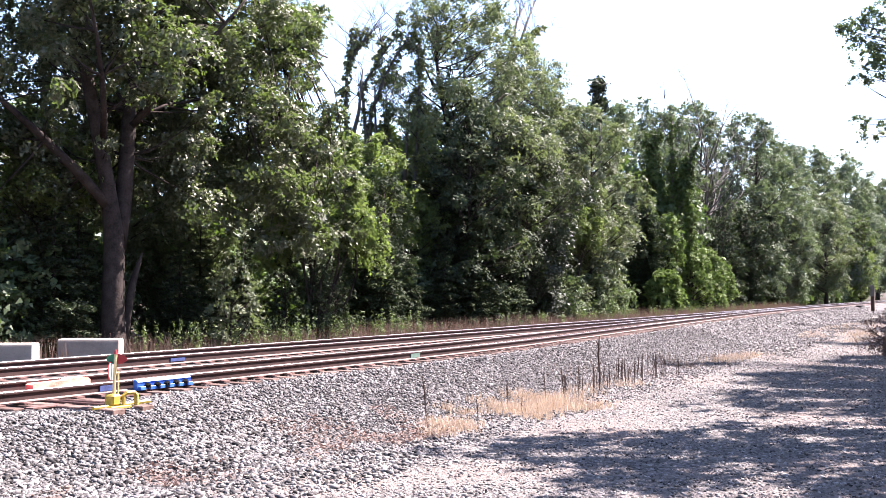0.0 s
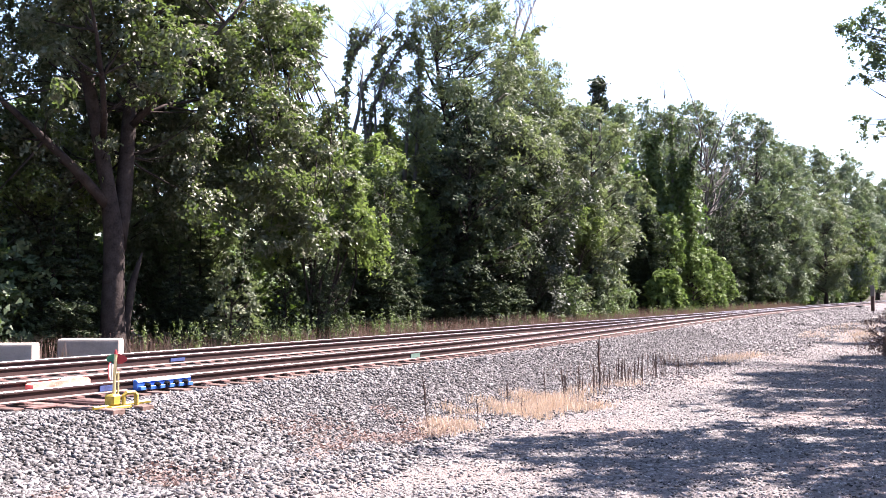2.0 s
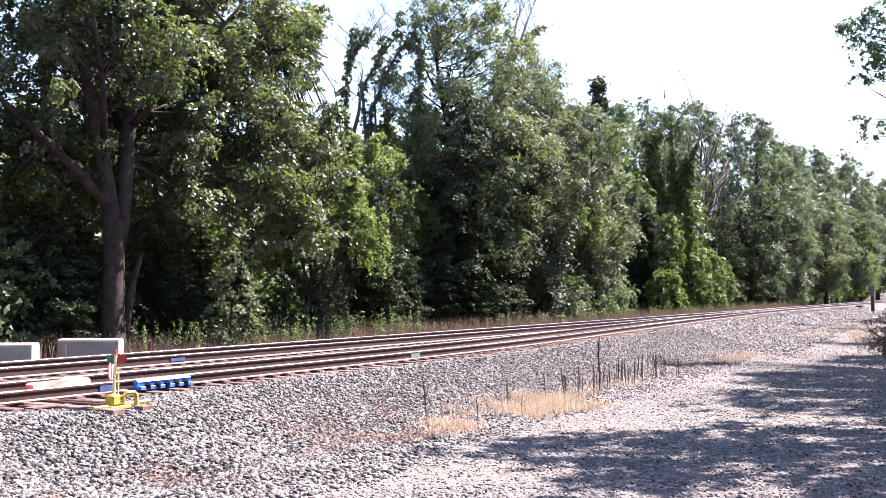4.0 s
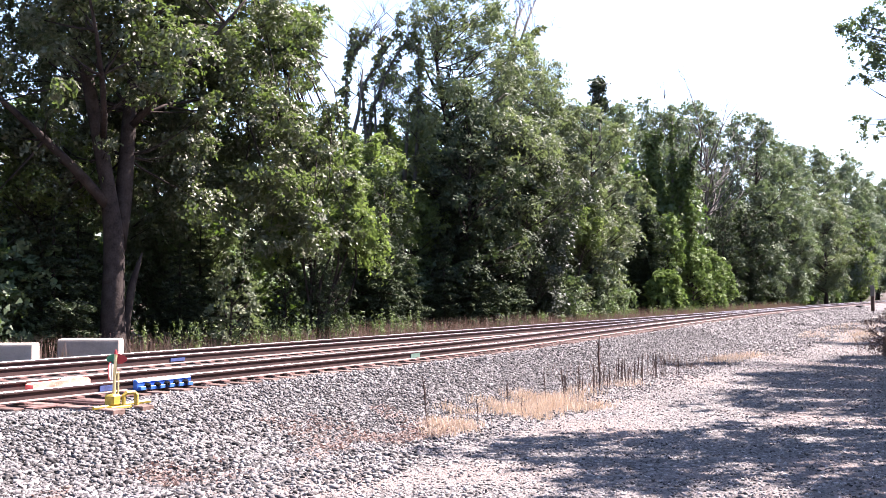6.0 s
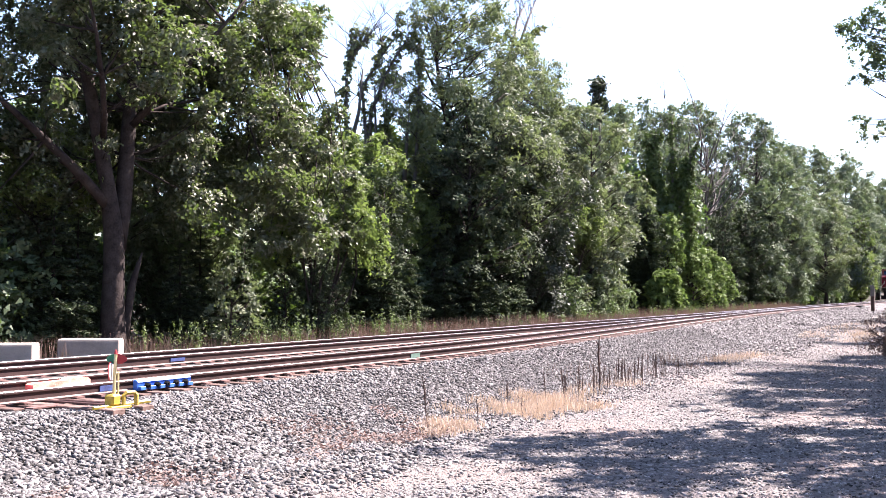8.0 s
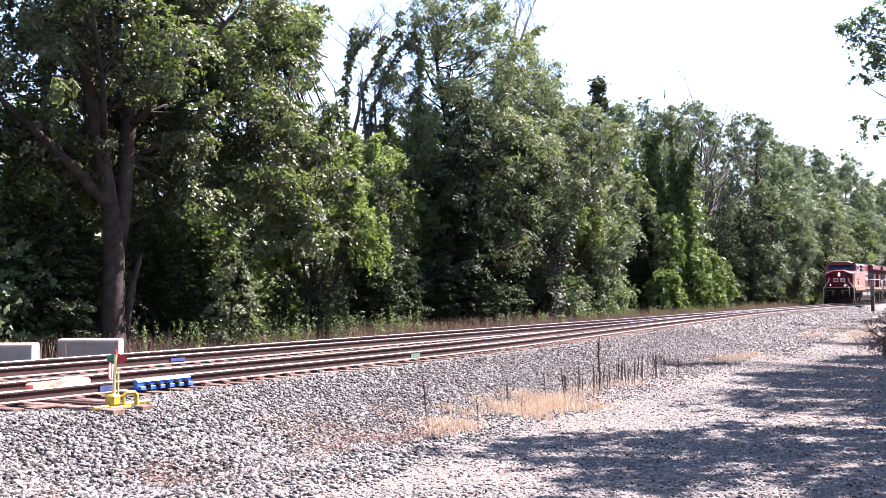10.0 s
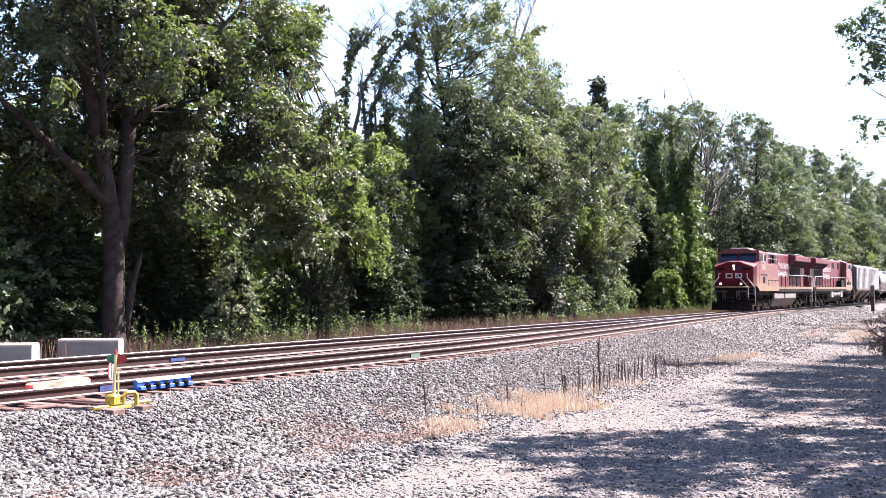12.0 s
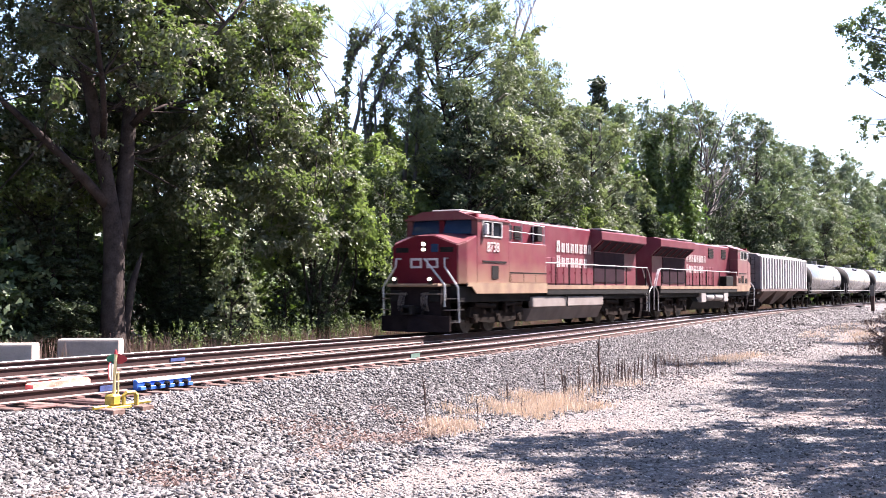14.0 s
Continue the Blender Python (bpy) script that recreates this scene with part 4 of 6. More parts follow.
def freight_truck(parent, x):
    bm = bmesh.new()
    for s in (-1, 1):
        prism(bm, [(x - 1.2, 0.38), (x - 1.2, 0.62), (x - 0.5, 0.72), (x - 0.35, 0.88), (x + 0.35, 0.88), (x + 0.5, 0.72), (x + 1.2, 0.62), (x + 1.2, 0.38), (x + 0.4, 0.2), (x - 0.4, 0.2)], s * 1.0 - 0.08, s * 1.0 + 0.08, "y")
        for k in (-0.18, 0, 0.18):
            tube(bm, [(x + k, s * 1.1, 0.32), (x + k, s * 1.1, 0.64)], 0.06, 7)
        for ax in (-0.89, 0.89):
            disc(bm, (x + ax, s * 1.12, 0.457), (0, 1, 0), 0.12, 0.12, 12)
    box(bm, x - 0.2, x + 0.2, -1.15, 1.15, 0.55, 0.85, 0.02)
    part("truck_frame", bm, TRUCK, parent)
    for ax in (-0.89, 0.89):
        wheelset(parent, x + ax, 0.457)


def car_ends(parent, L):
    for c, d in ((0.0, 0.9), (L - 0.9, L)):
        bm = bmesh.new()
        box(bm, c, d, -0.13, 0.13, 0.76, 0.98, 0.03)
        part("coupler", bm, BLACK, parent)


def hopper_car(x0, L=18.9):
    root = thing("covered_hopper_car", "weathered grey covered hopper car with vertical side ribs", "hopper car", pose(x0, MAIN, 0), "train")
    bm = bmesh.new()
    prism(bm, [(-1.5, 1.62), (-1.5, 3.9), (-1.2, 4.14), (1.2, 4.14), (1.5, 3.9), (1.5, 1.62)], 1.6, L - 1.3)
    part("body", bm, HOPPER_PANEL, root)
    for s in (-1, 1):
        for k in range(19):
            x = 1.65 + k * (L - 3.05) / 18
            bm = bmesh.new()
            box(bm, x - 0.15, x + 0.15, s * 1.55 - 0.07, s * 1.55 + 0.07, 1.62, 3.92)
            part("rib", bm, HOPPER, root)
        bm = bmesh.new()
        box(bm, 1.2, L - 1.0, s * 1.56 - 0.08, s * 1.56 + 0.08, 1.45, 1.64)
        part("side_sill", bm, HOPPER_LOW, root)
        bm = bmesh.new()
        box(bm, 1.4, L - 1.2, s * 1.52 - 0.08, s * 1.52 + 0.08, 3.9, 4.02)
        part("top_chord", bm, HOPPER, root)
        bm = bmesh.new()
        for xx in (0.75, L - 0.75):
            for y in (s * 1.3, s * 1.0):
                tube(bm, [(xx, y, 1.2), (xx, y, 3.9)], 0.025, 5)
            for k in range(8):
                tube(bm, [(xx, s * 1.0, 1.4 + k * 0.33), (xx, s * 1.3, 1.4 + k * 0.33)], 0.018, 4)
        part("ladder", bm, BLACK, root)
    for k in range(3):
        bm = bmesh.new()
        a = 3.2 + k * 4.3
        V = [bm.verts.new(p) for p in ((a, -1.45, 1.6), (a + 4.2, -1.45, 1.6), (a + 4.2, 1.45, 1.6), (a, 1.45, 1.6), (a + 1.6, -0.4, 0.42), (a + 2.6, -0.4, 0.42), (a + 2.6, 0.4, 0.42), (a + 1.6, 0.4, 0.42))]
        for q in ((0, 1, 2, 3), (4, 5, 6, 7), (0, 1, 5, 4), (1, 2, 6, 5), (2, 3, 7, 6), (3, 0, 4, 7)):
            bm.faces.new([V[i] for i in q])
        part("discharge_bay", bm, HOPPER_LOW, root, "rust-brown discharge hopper")
    bm = bmesh.new()
    for a, b, c in ((1.6, 3.6, -1), (L - 1.3, L - 3.4, 1)):
        prism(bm, [(a, 1.62), (a, 1.75), (b, 1.62)], -1.4, 1.4, "y")
    box(bm, 0.5, L - 0.5, -0.3, 0.3, 0.95, 1.3)
    box(bm, 0.5, 1.6, -1.5, 1.5, 1.25, 1.42)
    box(bm, L - 1.6, L - 0.5, -1.5, 1.5, 1.25, 1.42)
    part("centre_sill", bm, BLACK, root)
    bm = bmesh.new()
    box(bm, 1.2, L - 1.0, -0.75, 0.75, 4.2, 4.24)
    for k in range(8):
        box(bm, 2 + k * 2, 2.1 + k * 2, -0.7, 0.7, 4.1, 4.22)
    part("running_board", bm, TANKGREY, root)
    for k in range(5):
        bm = bmesh.new()
        disc(bm, (3.2 + k * 3.1, 0, 4.29), (0, 0, 1), 0.35, 0.1, 12)
        part("hatch", bm, HOPPER, root)
    for x in (2.3, L - 2.3):
        freight_truck(root, x)
    car_ends(root, L)
    return root


def tank_car(x0, L=19.6):
    root = thing("tank_car", "glossy grey tank car with a dark underframe", "tank car", pose(x0, MAIN, 0), "train")
    bm = bmesh.new()
    xs = (1.3, 1.38, 1.6, 1.95, 2.4, L - 2.4, L - 1.95, L - 1.6, L - 1.38, L - 1.3)
    rs = (0.25, 0.62, 1.02, 1.28, 1.42, 1.42, 1.28, 1.02, 0.62, 0.25)
    tube(bm, [(x, 0, 2.52) for x in xs], rs, 36)
    part("shell", bm, TANKCAR, root, "rounded grey tank shell", True)
    for x, d in ((2.3, -1), (L - 2.3, 1)):
        bm = bmesh.new()
        tube(bm, [(x, 0, 2.52), (x + d * 0.36, 0, 2.52), (x + d * 0.72, 0, 2.52), (x + d * 0.95, 0, 2.52), (x + d * 1.03, 0, 2.52)], [1.425, 1.30, 1.04, 0.65, 0.27], 36)
        part("tank_head", bm, BLACK, root, "black painted tank end", True)
    bm = bmesh.new()
    for x in (2.42, L / 3, 2 * L / 3, L - 2.42):
        disc(bm, (x, 0, 2.52), (1, 0, 0), 1.432, 0.08, 36)
    part("band", bm, TANKGREY, root)
    bm = bmesh.new()
    disc(bm, (L / 2, 0, 4.05), (0, 0, 1), 0.45, 0.36, 16)
    disc(bm, (L / 2 + 1.1, 0, 4.0), (0, 0, 1), 0.16, 0.3, 10)
    part("manway", bm, TANKCAR, root)
    bm = bmesh.new()
    tube(bm, [(L / 2 - 1.3, -0.9, 4.35), (L / 2 + 1.3, -0.9, 4.35), (L / 2 + 1.3, 0.9, 4.35), (L / 2 - 1.3, 0.9, 4.35), (L / 2 - 1.3, -0.9, 4.35)], 0.025, 5)
    for x in (-1.3, 1.3):
        for y in (-0.9, 0.9):
            tube(bm, [(L / 2 + x, y, 3.6), (L / 2 + x, y, 4.35)], 0.025, 5)
    box(bm, L / 2 - 1.3, L / 2 + 1.3, -1.0, -0.75, 3.7, 3.74)
    part("top_platform", bm, BLACK, root)
    for a, b, x in ((0.5, 3.6, 2.4), (L - 3.6, L - 0.5, L - 2.4)):
        bm = bmesh.new()
        box(bm, a, b, -0.3, 0.3, 0.85, 1.2)
        box(bm, a, b, -1.45, 1.45, 1.16, 1.26)
        prism(bm, [(-1.35, 1.2), (-1.35, 1.8), (-0.9, 1.45), (0.9, 1.45), (1.35, 1.8), (1.35, 1.2)], x - 0.2, x + 0.2)
        part("underframe", bm, BLACK, root)
    bm = bmesh.new()
    for s in (-1, 1):
        tube(bm, [(0.6, s * 1.45, 1.3), (0.6, s * 1.45, 2.2), (0.9, s * 1.45, 1.45), (L - 0.9, s * 1.45, 1.45), (L - 0.6, s * 1.45, 2.2), (L - 0.6, s * 1.45, 1.3)], 0.03, 5)
    part("handrail", bm, TANKGREY, root)
    bm = bmesh.new()
    box(bm, L / 2 - 0.3, L / 2 + 0.3, -0.3, 0.3, 0.8, 1.2, 0.03)
    part("outlet", bm, BLACK, root)
    bm = bmesh.new()
    tube(bm, [(L / 2 - 2.6, 0.5, 1.0), (L / 2 - 1.6, 0.5, 1.0)], 0.2, 12)
    part("brake_cylinder", bm, BLACK, root)
    for x in (2.3, L - 2.3):
        freight_truck(root, x)
    car_ends(root, L)
    return root


FRONT = 32.9        # place of the first coupler at the clip's end
CARS = []
for make, length in ((lambda x: locomotive("faded red diesel locomotive with lit headlights and a dusty skirt", x, False, True, "8738", False), 22.3),
                     (lambda x: locomotive("faded red diesel locomotive coupled backwards, lamps unlit", x, True, False, "", True), 22.3),
                     (hopper_car, 18.9), (tank_car, 19.6), (tank_car, 19.6), (tank_car, 19.6)):
    x = FRONT + sum(k for _, k in CARS)
    CARS.append((make(x), length))

# ---- trees and shrubs ----
def oak():
    """The broad tree at the wood's edge: a stout trunk that forks low into several great limbs."""
    rng = np.random.default_rng(11)
    root = thing("oak_tree", "broad old tree with a stout forked trunk and dark leaves", "tree", pose(24.9, 26.0, -0.5))
    bm = bmesh.new()
    tube(bm, [(0, 0, -0.3), (0.0, 0, 0.5), (-0.03, 0, 1.6), (0.0, 0, 2.8), (0.0, 0, 3.8), (-0.15, 0, 4.6), (-0.6, -0.1, 6.2), (-1.3, -0.2, 8.4), (-2.4, -0.5, 11.0), (-3.2, -0.6, 14.0)],
         [0.62, 0.42, 0.36, 0.33, 0.33, 0.27, 0.23, 0.19, 0.13, 0.06], 12)
    tube(bm, [(0.1, 0, 3.4), (0.35, 0, 4.8), (0.55, 0.05, 6.4), (0.7, 0.1, 8.0), (1.2, 0.2, 10.5), (1.9, 0.2, 13.5), (2.2, 0.3, 16.0)], [0.30, 0.29, 0.26, 0.22, 0.16, 0.10, 0.04], 10)
    tube(bm, [(0.3, -0.1, 0.0), (0.42, -0.15, 1.2), (0.62, -0.2, 2.3), (0.80, -0.25, 2.9), (0.95, -0.28, 3.3)], [0.2, 0.15, 0.12, 0.08, 0.02], 8)
    ends = [Vector(p) for p in ((-0.6, -0.1, 6.2), (-1.3, -0.2, 8.4), (-2.4, -0.5, 11.0), (-3.2, -0.6, 14.0), (0.55, 0.05, 6.4), (0.7, 0.1, 8.0), (1.2, 0.2, 10.5), (1.9, 0.2, 13.5), (2.2, 0.3, 16.0))]
    for a, b, c, r in (((0.6, 0.05, 7.2), (2.0, -0.4, 9.4), (4.6, -0.8, 11.6), 0.13), ((-0.1, 0, 4.6), (-2.2, 0.2, 6.6), (-6.0, 0.3, 8.6), 0.19), ((0.65, 0, 7.6), (2.8, -0.6, 9.0), (7.0, -1.2, 9.0), 0.07),
                       ((-0.7, -0.2, 6.6), (-2.0, -1.8, 8.2), (-4.2, -3.2, 10.6), 0.12), ((0.6, -0.1, 7.4), (1.4, -2.0, 9.5), (2.8, -3.4, 12.0), 0.12), ((1.2, 0.2, 10.6), (5.0, 0.2, 12.2), (12.0, 0.3, 11.8), 0.13), ((1.2, 0.2, 10.6), (3.0, 0.2, 12.6), (6.0, -0.4, 14.0), 0.10), ((-2.2, -0.4, 10.6), (-4.0, -0.4, 12.4), (-6.4, 0.0, 14.0), 0.1)):
        a, b, c = Vector(a), Vector(b), Vector(c)
        pts = [a.lerp(b, t).lerp(b.lerp(c, t), t) for t in (0, 0.25, 0.5, 0.75, 1.0)]
        tube(bm, pts, [r, r * 0.85, r * 0.65, r * 0.45, r * 0.2], 7)
        ends += pts[1:]
    clumps = []
    for i in range(240):
        ang, t = i * 2.39996, (i + 0.5) / 240
        R = 8.4 * math.sin(math.pi * (0.18 + 0.68 * t)) ** 0.5 * math.sqrt(rng.uniform(0.1, 1))
        c = (0.9 + math.cos(ang) * R * (1.2 if t < 0.3 else 0.98), math.sin(ang) * R * 0.45 + 0.3, 4.4 + 13.0 * t - 0.2 * max(0, R - 5), rng.uniform(0.55, 1.15))
        if c[2] < 9.0 and abs(c[0]) < 2.0 and c[1] < 0.6 or c[0] < -2.5 and i % 3 == 0 or abs(c[0] - 1.2) < 2.6 and c[1] < 0.7 and 6.5 < c[2] < 12.5 and i % 5 < 3:
            continue
        if -5.2 < c[0] < -0.4 and c[1] < 0.5 and 4.4 < c[2] < 8.6 or 3.0 < c[0] < 9.0 and c[2] < 11.0 and i % 4 == 0:
            continue
        clumps.append(c)
        e = min(ends, key=lambda p: (p - Vector(c[:3])).length + (3 if p.z > c[2] else 0))
        if (e - Vector(c[:3])).length < 3.6:
            limb(bm, e, c[:3], 0.05, 0.012, rng, 0.08, 4, 4)
    for i in range(46):
        c = (5.2 + rng.uniform(0, 5.0), -1.7 + rng.uniform(-0.9, 0.9), rng.uniform(3.6, 9.0), rng.uniform(0.4, 0.75))
        clumps.append(c)
        e = min((p for p in ends if p.x > 2.6), key=lambda p: abs(p.x - c[0]) + (9 if p.z < c[2] else 0))
        limb(bm, e, c[:3], 0.03, 0.01, rng, -0.05, 4, 4)
    for i in range(16):     # sprays that veil the limbs and the fork
        c = (rng.uniform(-4.8, 4.2), rng.uniform(-1.9, -0.6), rng.uniform(6.0, 13.0), rng.uniform(0.3, 0.6))
        clumps.append(c)
        e = min(ends, key=lambda p: (p - Vector(c[:3])).length + (3 if p.z > c[2] else 0))
        limb(bm, e, c[:3], 0.04, 0.012, rng, 0.08, 4, 4)
    for i in range(54):     # the shaded far side of the crown, behind the limbs
        c = (rng.uniform(-3.6, 6.0), rng.uniform(1.2, 3.2), rng.uniform(6.5, 15.0), rng.uniform(0.7, 1.1))
        clumps.append(c)
        e = min(ends, key=lambda p: (p - Vector(c[:3])).length + (3 if p.z > c[2] else 0))
        limb(bm, e, c[:3], 0.05, 0.012, rng, 0.08, 4, 4)
    for i in range(58):     # the sunlit flank, and sprays that hang before the limbs
        c = (rng.uniform(7.6, 11.4), rng.uniform(-0.8, 1.6), rng.uniform(7.0, 14.2), rng.uniform(0.4, 0.75)) if i < 40 else (rng.uniform(-4.5, 3.0), rng.uniform(-2.8, -1.4), rng.uniform(7.4, 11.5), rng.uniform(0.4, 0.7))
        clumps.append(c)
        e = min(ends, key=lambda p: (p - Vector(c[:3])).length + (3 if p.z > c[2] else 0))
        limb(bm, e, c[:3], 0.035, 0.010, rng, 0.08, 4, 4)
        ends.append(Vector(c[:3]))
    part("trunk", bm, BARK, root, smooth=True)
    P, N = clump_leaves(clumps, 1750, rng, 0.75, 26, 0.26)
    cr = new("crown", leaves("crown", P, N, 0.125, LEAF_OAK, rng, 0.8, 0.35, True))
    cr.parent = root
    return root


oak()

BIG = tree("broadleaf_tree", "tall pale-leaved tree with an airy rounded crown", 53.6, 28.6, -0.5, 19.2, 4.9, 4.0, 130, 760, 0.15, LEAF_PALE, 3, 0.34, top=0.9, size=0.19, full=0.42)
GLOOM = tree("broadleaf_tree", "tree below a taller one, leaf colour darkened for shade, leaves glinting", 57.8, 27.2, -0.5, 12.4, 3.8, 1.0, 92, 620, 0.165, LEAF_GLOOM, 5, 0.24, top=0.8, size=0.24)
LIGHT = tree("broadleaf_tree", "paler green broadleaf tree leafy to the ground", 67.6, 26.8, -0.5, 14.4, 3.9, 2.0, 90, 620, 0.17, LEAF_PALE, 7, 0.22, size=0.21)
SLIM = tree("broadleaf_tree", "slender young broadleaf tree at the wood's edge", 45.0, 30.0, -0.5, 9.9, 2.8, 6.0, 40, 900, 0.14, LEAF_LIGHT, 13, 0.10, size=0.24)
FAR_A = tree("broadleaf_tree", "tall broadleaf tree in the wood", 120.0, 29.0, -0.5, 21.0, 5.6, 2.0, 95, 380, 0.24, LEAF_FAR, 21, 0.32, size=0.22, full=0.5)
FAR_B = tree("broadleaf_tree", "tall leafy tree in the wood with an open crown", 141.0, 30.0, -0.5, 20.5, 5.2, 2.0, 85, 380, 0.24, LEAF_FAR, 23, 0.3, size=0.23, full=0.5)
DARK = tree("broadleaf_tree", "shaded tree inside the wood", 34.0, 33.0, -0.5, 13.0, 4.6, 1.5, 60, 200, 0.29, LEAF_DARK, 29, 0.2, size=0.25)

TREES = random.Random(17)
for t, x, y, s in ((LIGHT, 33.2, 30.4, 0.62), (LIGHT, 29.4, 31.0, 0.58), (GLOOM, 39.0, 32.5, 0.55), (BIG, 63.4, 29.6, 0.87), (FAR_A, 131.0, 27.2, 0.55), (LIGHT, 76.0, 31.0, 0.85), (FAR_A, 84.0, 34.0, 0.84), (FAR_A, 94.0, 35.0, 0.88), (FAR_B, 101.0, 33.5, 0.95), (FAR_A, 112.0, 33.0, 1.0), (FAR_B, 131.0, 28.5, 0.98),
                   (LIGHT, 152.0, 26.5, 1.05), (FAR_A, 158.0, 30.0, 1.06), (FAR_B, 176.0, 29.0, 1.1), (FAR_A, 197.0, 30.0, 1.1), (FAR_B, 220.0, 29.0, 1.12), (FAR_A, 246.0, 30.0, 1.14),
                   (SLIM, 39.5, 30.0, 0.85), (SLIM, 48.4, 29.2, 0.72), (SLIM, 41.3, 29.0, 0.8), (SLIM, 53.0, 33.0, 1.1), (SLIM, 64.5, 26.2, 0.75), (SLIM, 18.0, 30.0, 1.0), (SLIM, 23.5, 28.0, 0.8),
                   (DARK, 19.5, 36.0, 0.8), (DARK, 26.0, 38.0, 0.75), (DARK, 10.0, 34.0, 0.9), (DARK, 14.0, 31.0, 0.8), (DARK, 21.5, 33.0, 0.7), (DARK, 28.0, 35.0, 0.72), (DARK, 24.0, 42.0, 0.8), (DARK, 41.0, 36.0, 0.72), (DARK, 49.0, 37.0, 0.7), (DARK, 57.0, 34.0, 1.0), (DARK, 68.0, 32.0, 1.0), (DARK, 77.0, 35.0, 1.0), (DARK, 89.0, 33.0, 1.1), (DARK, 101.0, 32.0, 1.0), (DARK, 124.0, 34.0, 1.2)):
    again(t, x, y, -0.5, TREES.uniform(0, 360), s * TREES.uniform(0.97, 1.03))

tree("broadleaf_tree", "bright yellow-green young tree by the track", 176.0, 25.6, -0.5, 13.2, 2.9, 0.8, 60, 330, 0.22, LEAF_LIGHT, 59, 0.14, size=0.26)
SHADE = tree("broadleaf_tree", "tree leafy to the ground, leaf colour darkened for deep shade", 50.5, 26.9, -0.5, 11.6, 2.9, 0.6, 84, 460, 0.165, LEAF_SHADE, 57, 0.2, size=0.25)
# copies fill hollows that should look shaded, by their dark leaf colour
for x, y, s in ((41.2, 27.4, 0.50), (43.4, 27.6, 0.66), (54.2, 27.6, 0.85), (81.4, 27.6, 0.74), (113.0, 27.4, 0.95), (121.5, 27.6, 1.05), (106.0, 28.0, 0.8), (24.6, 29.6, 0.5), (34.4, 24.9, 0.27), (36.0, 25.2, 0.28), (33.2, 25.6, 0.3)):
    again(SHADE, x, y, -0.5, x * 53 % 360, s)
# conifers stand where the wood reads black; their dark needles replace shade
HEMLOCK = hemlock("tall hemlock tree, needle colour darkened for deep shade", 51.4, 27.4, 13.2, 3.3, 51, 0.15, 150)
HEMLOCK_LOW = hemlock("low hemlock tree under the taller trees, needle colour darkened for shade", 41.2, 26.4, 5.6, 1.9, 53, 0.11, 230, 0.2)
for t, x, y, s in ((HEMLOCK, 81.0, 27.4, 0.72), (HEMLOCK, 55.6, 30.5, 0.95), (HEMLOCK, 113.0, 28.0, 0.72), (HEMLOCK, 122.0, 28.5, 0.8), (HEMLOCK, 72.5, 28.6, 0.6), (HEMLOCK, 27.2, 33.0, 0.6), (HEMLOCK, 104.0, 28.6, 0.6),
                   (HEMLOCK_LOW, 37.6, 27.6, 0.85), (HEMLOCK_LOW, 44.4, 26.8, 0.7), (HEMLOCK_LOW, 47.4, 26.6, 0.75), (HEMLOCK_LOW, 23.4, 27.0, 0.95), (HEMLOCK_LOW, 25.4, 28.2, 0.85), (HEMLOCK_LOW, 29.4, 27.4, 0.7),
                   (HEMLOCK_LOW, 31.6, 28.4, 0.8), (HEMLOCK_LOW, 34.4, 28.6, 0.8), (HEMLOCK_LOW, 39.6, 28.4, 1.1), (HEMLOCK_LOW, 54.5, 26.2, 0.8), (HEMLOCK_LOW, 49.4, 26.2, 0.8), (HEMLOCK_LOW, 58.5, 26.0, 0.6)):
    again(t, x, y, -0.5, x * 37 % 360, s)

again(BIG, 65.2, 30.5, -0.5, 130, 0.70, 0.95)

# shrubs along the wood's edge
SHRUB = tree("shrub", "leafy shrub at the edge of the wood", 66.0, 28.4, -0.5, 3.4, 2.0, 0.3, 26, 520, 0.17, LEAF_MAPLE, 41, 0.05, size=0.32, category="shrub")
SHRUB_L = tree("shrub", "bright leafy shrub catching the sun", 28.3, 24.1, -0.5, 3.0, 1.0, 0.3, 22, 900, 0.125, LEAF_PALE, 43, 0.05, size=0.34, category="shrub")
SHRUB_D = tree("shrub", "dark shaded shrub under the trees", 22.0, 28.5, -0.5, 4.2, 2.4, 0.3, 26, 330, 0.2, LEAF_DARK, 47, 0.05, size=0.34, category="shrub")
for i in range(40):
    x = 14 + 3.6 * i + TREES.uniform(-1, 1) + (0 if i < 24 else (i - 24) * 3)
    t = TREES.choice((SHRUB, SHRUB_D, SHRUB_D, SHRUB_D) if i > 8 else (SHRUB_D, SHRUB_D, SHRUB_D))
    again(t, x, TREES.uniform(28.0, 31.0), -0.5, TREES.uniform(0, 360), TREES.uniform(0.6, 1.1))
for x, y, s in ((27.4, 28.8, 1.1), (30.6, 28.4, 1.0), (23.2, 28.6, 1.5), (22.3, 30.2, 1.7), (26.2, 30.6, 1.4), (62.0, 25.8, 0.9), (63.5, 25.6, 0.8), (69.0, 25.4, 0.7)):
    again(SHRUB_L, x, y, -0.5, x * 7, s)
for x, y, s in ((60.0, 25.9, 0.95), (65.2, 25.7, 0.9), (68.6, 25.4, 0.55), (96.0, 26.4, 0.6)):
    again(SHRUB, x, y, -0.5, x * 5, s)


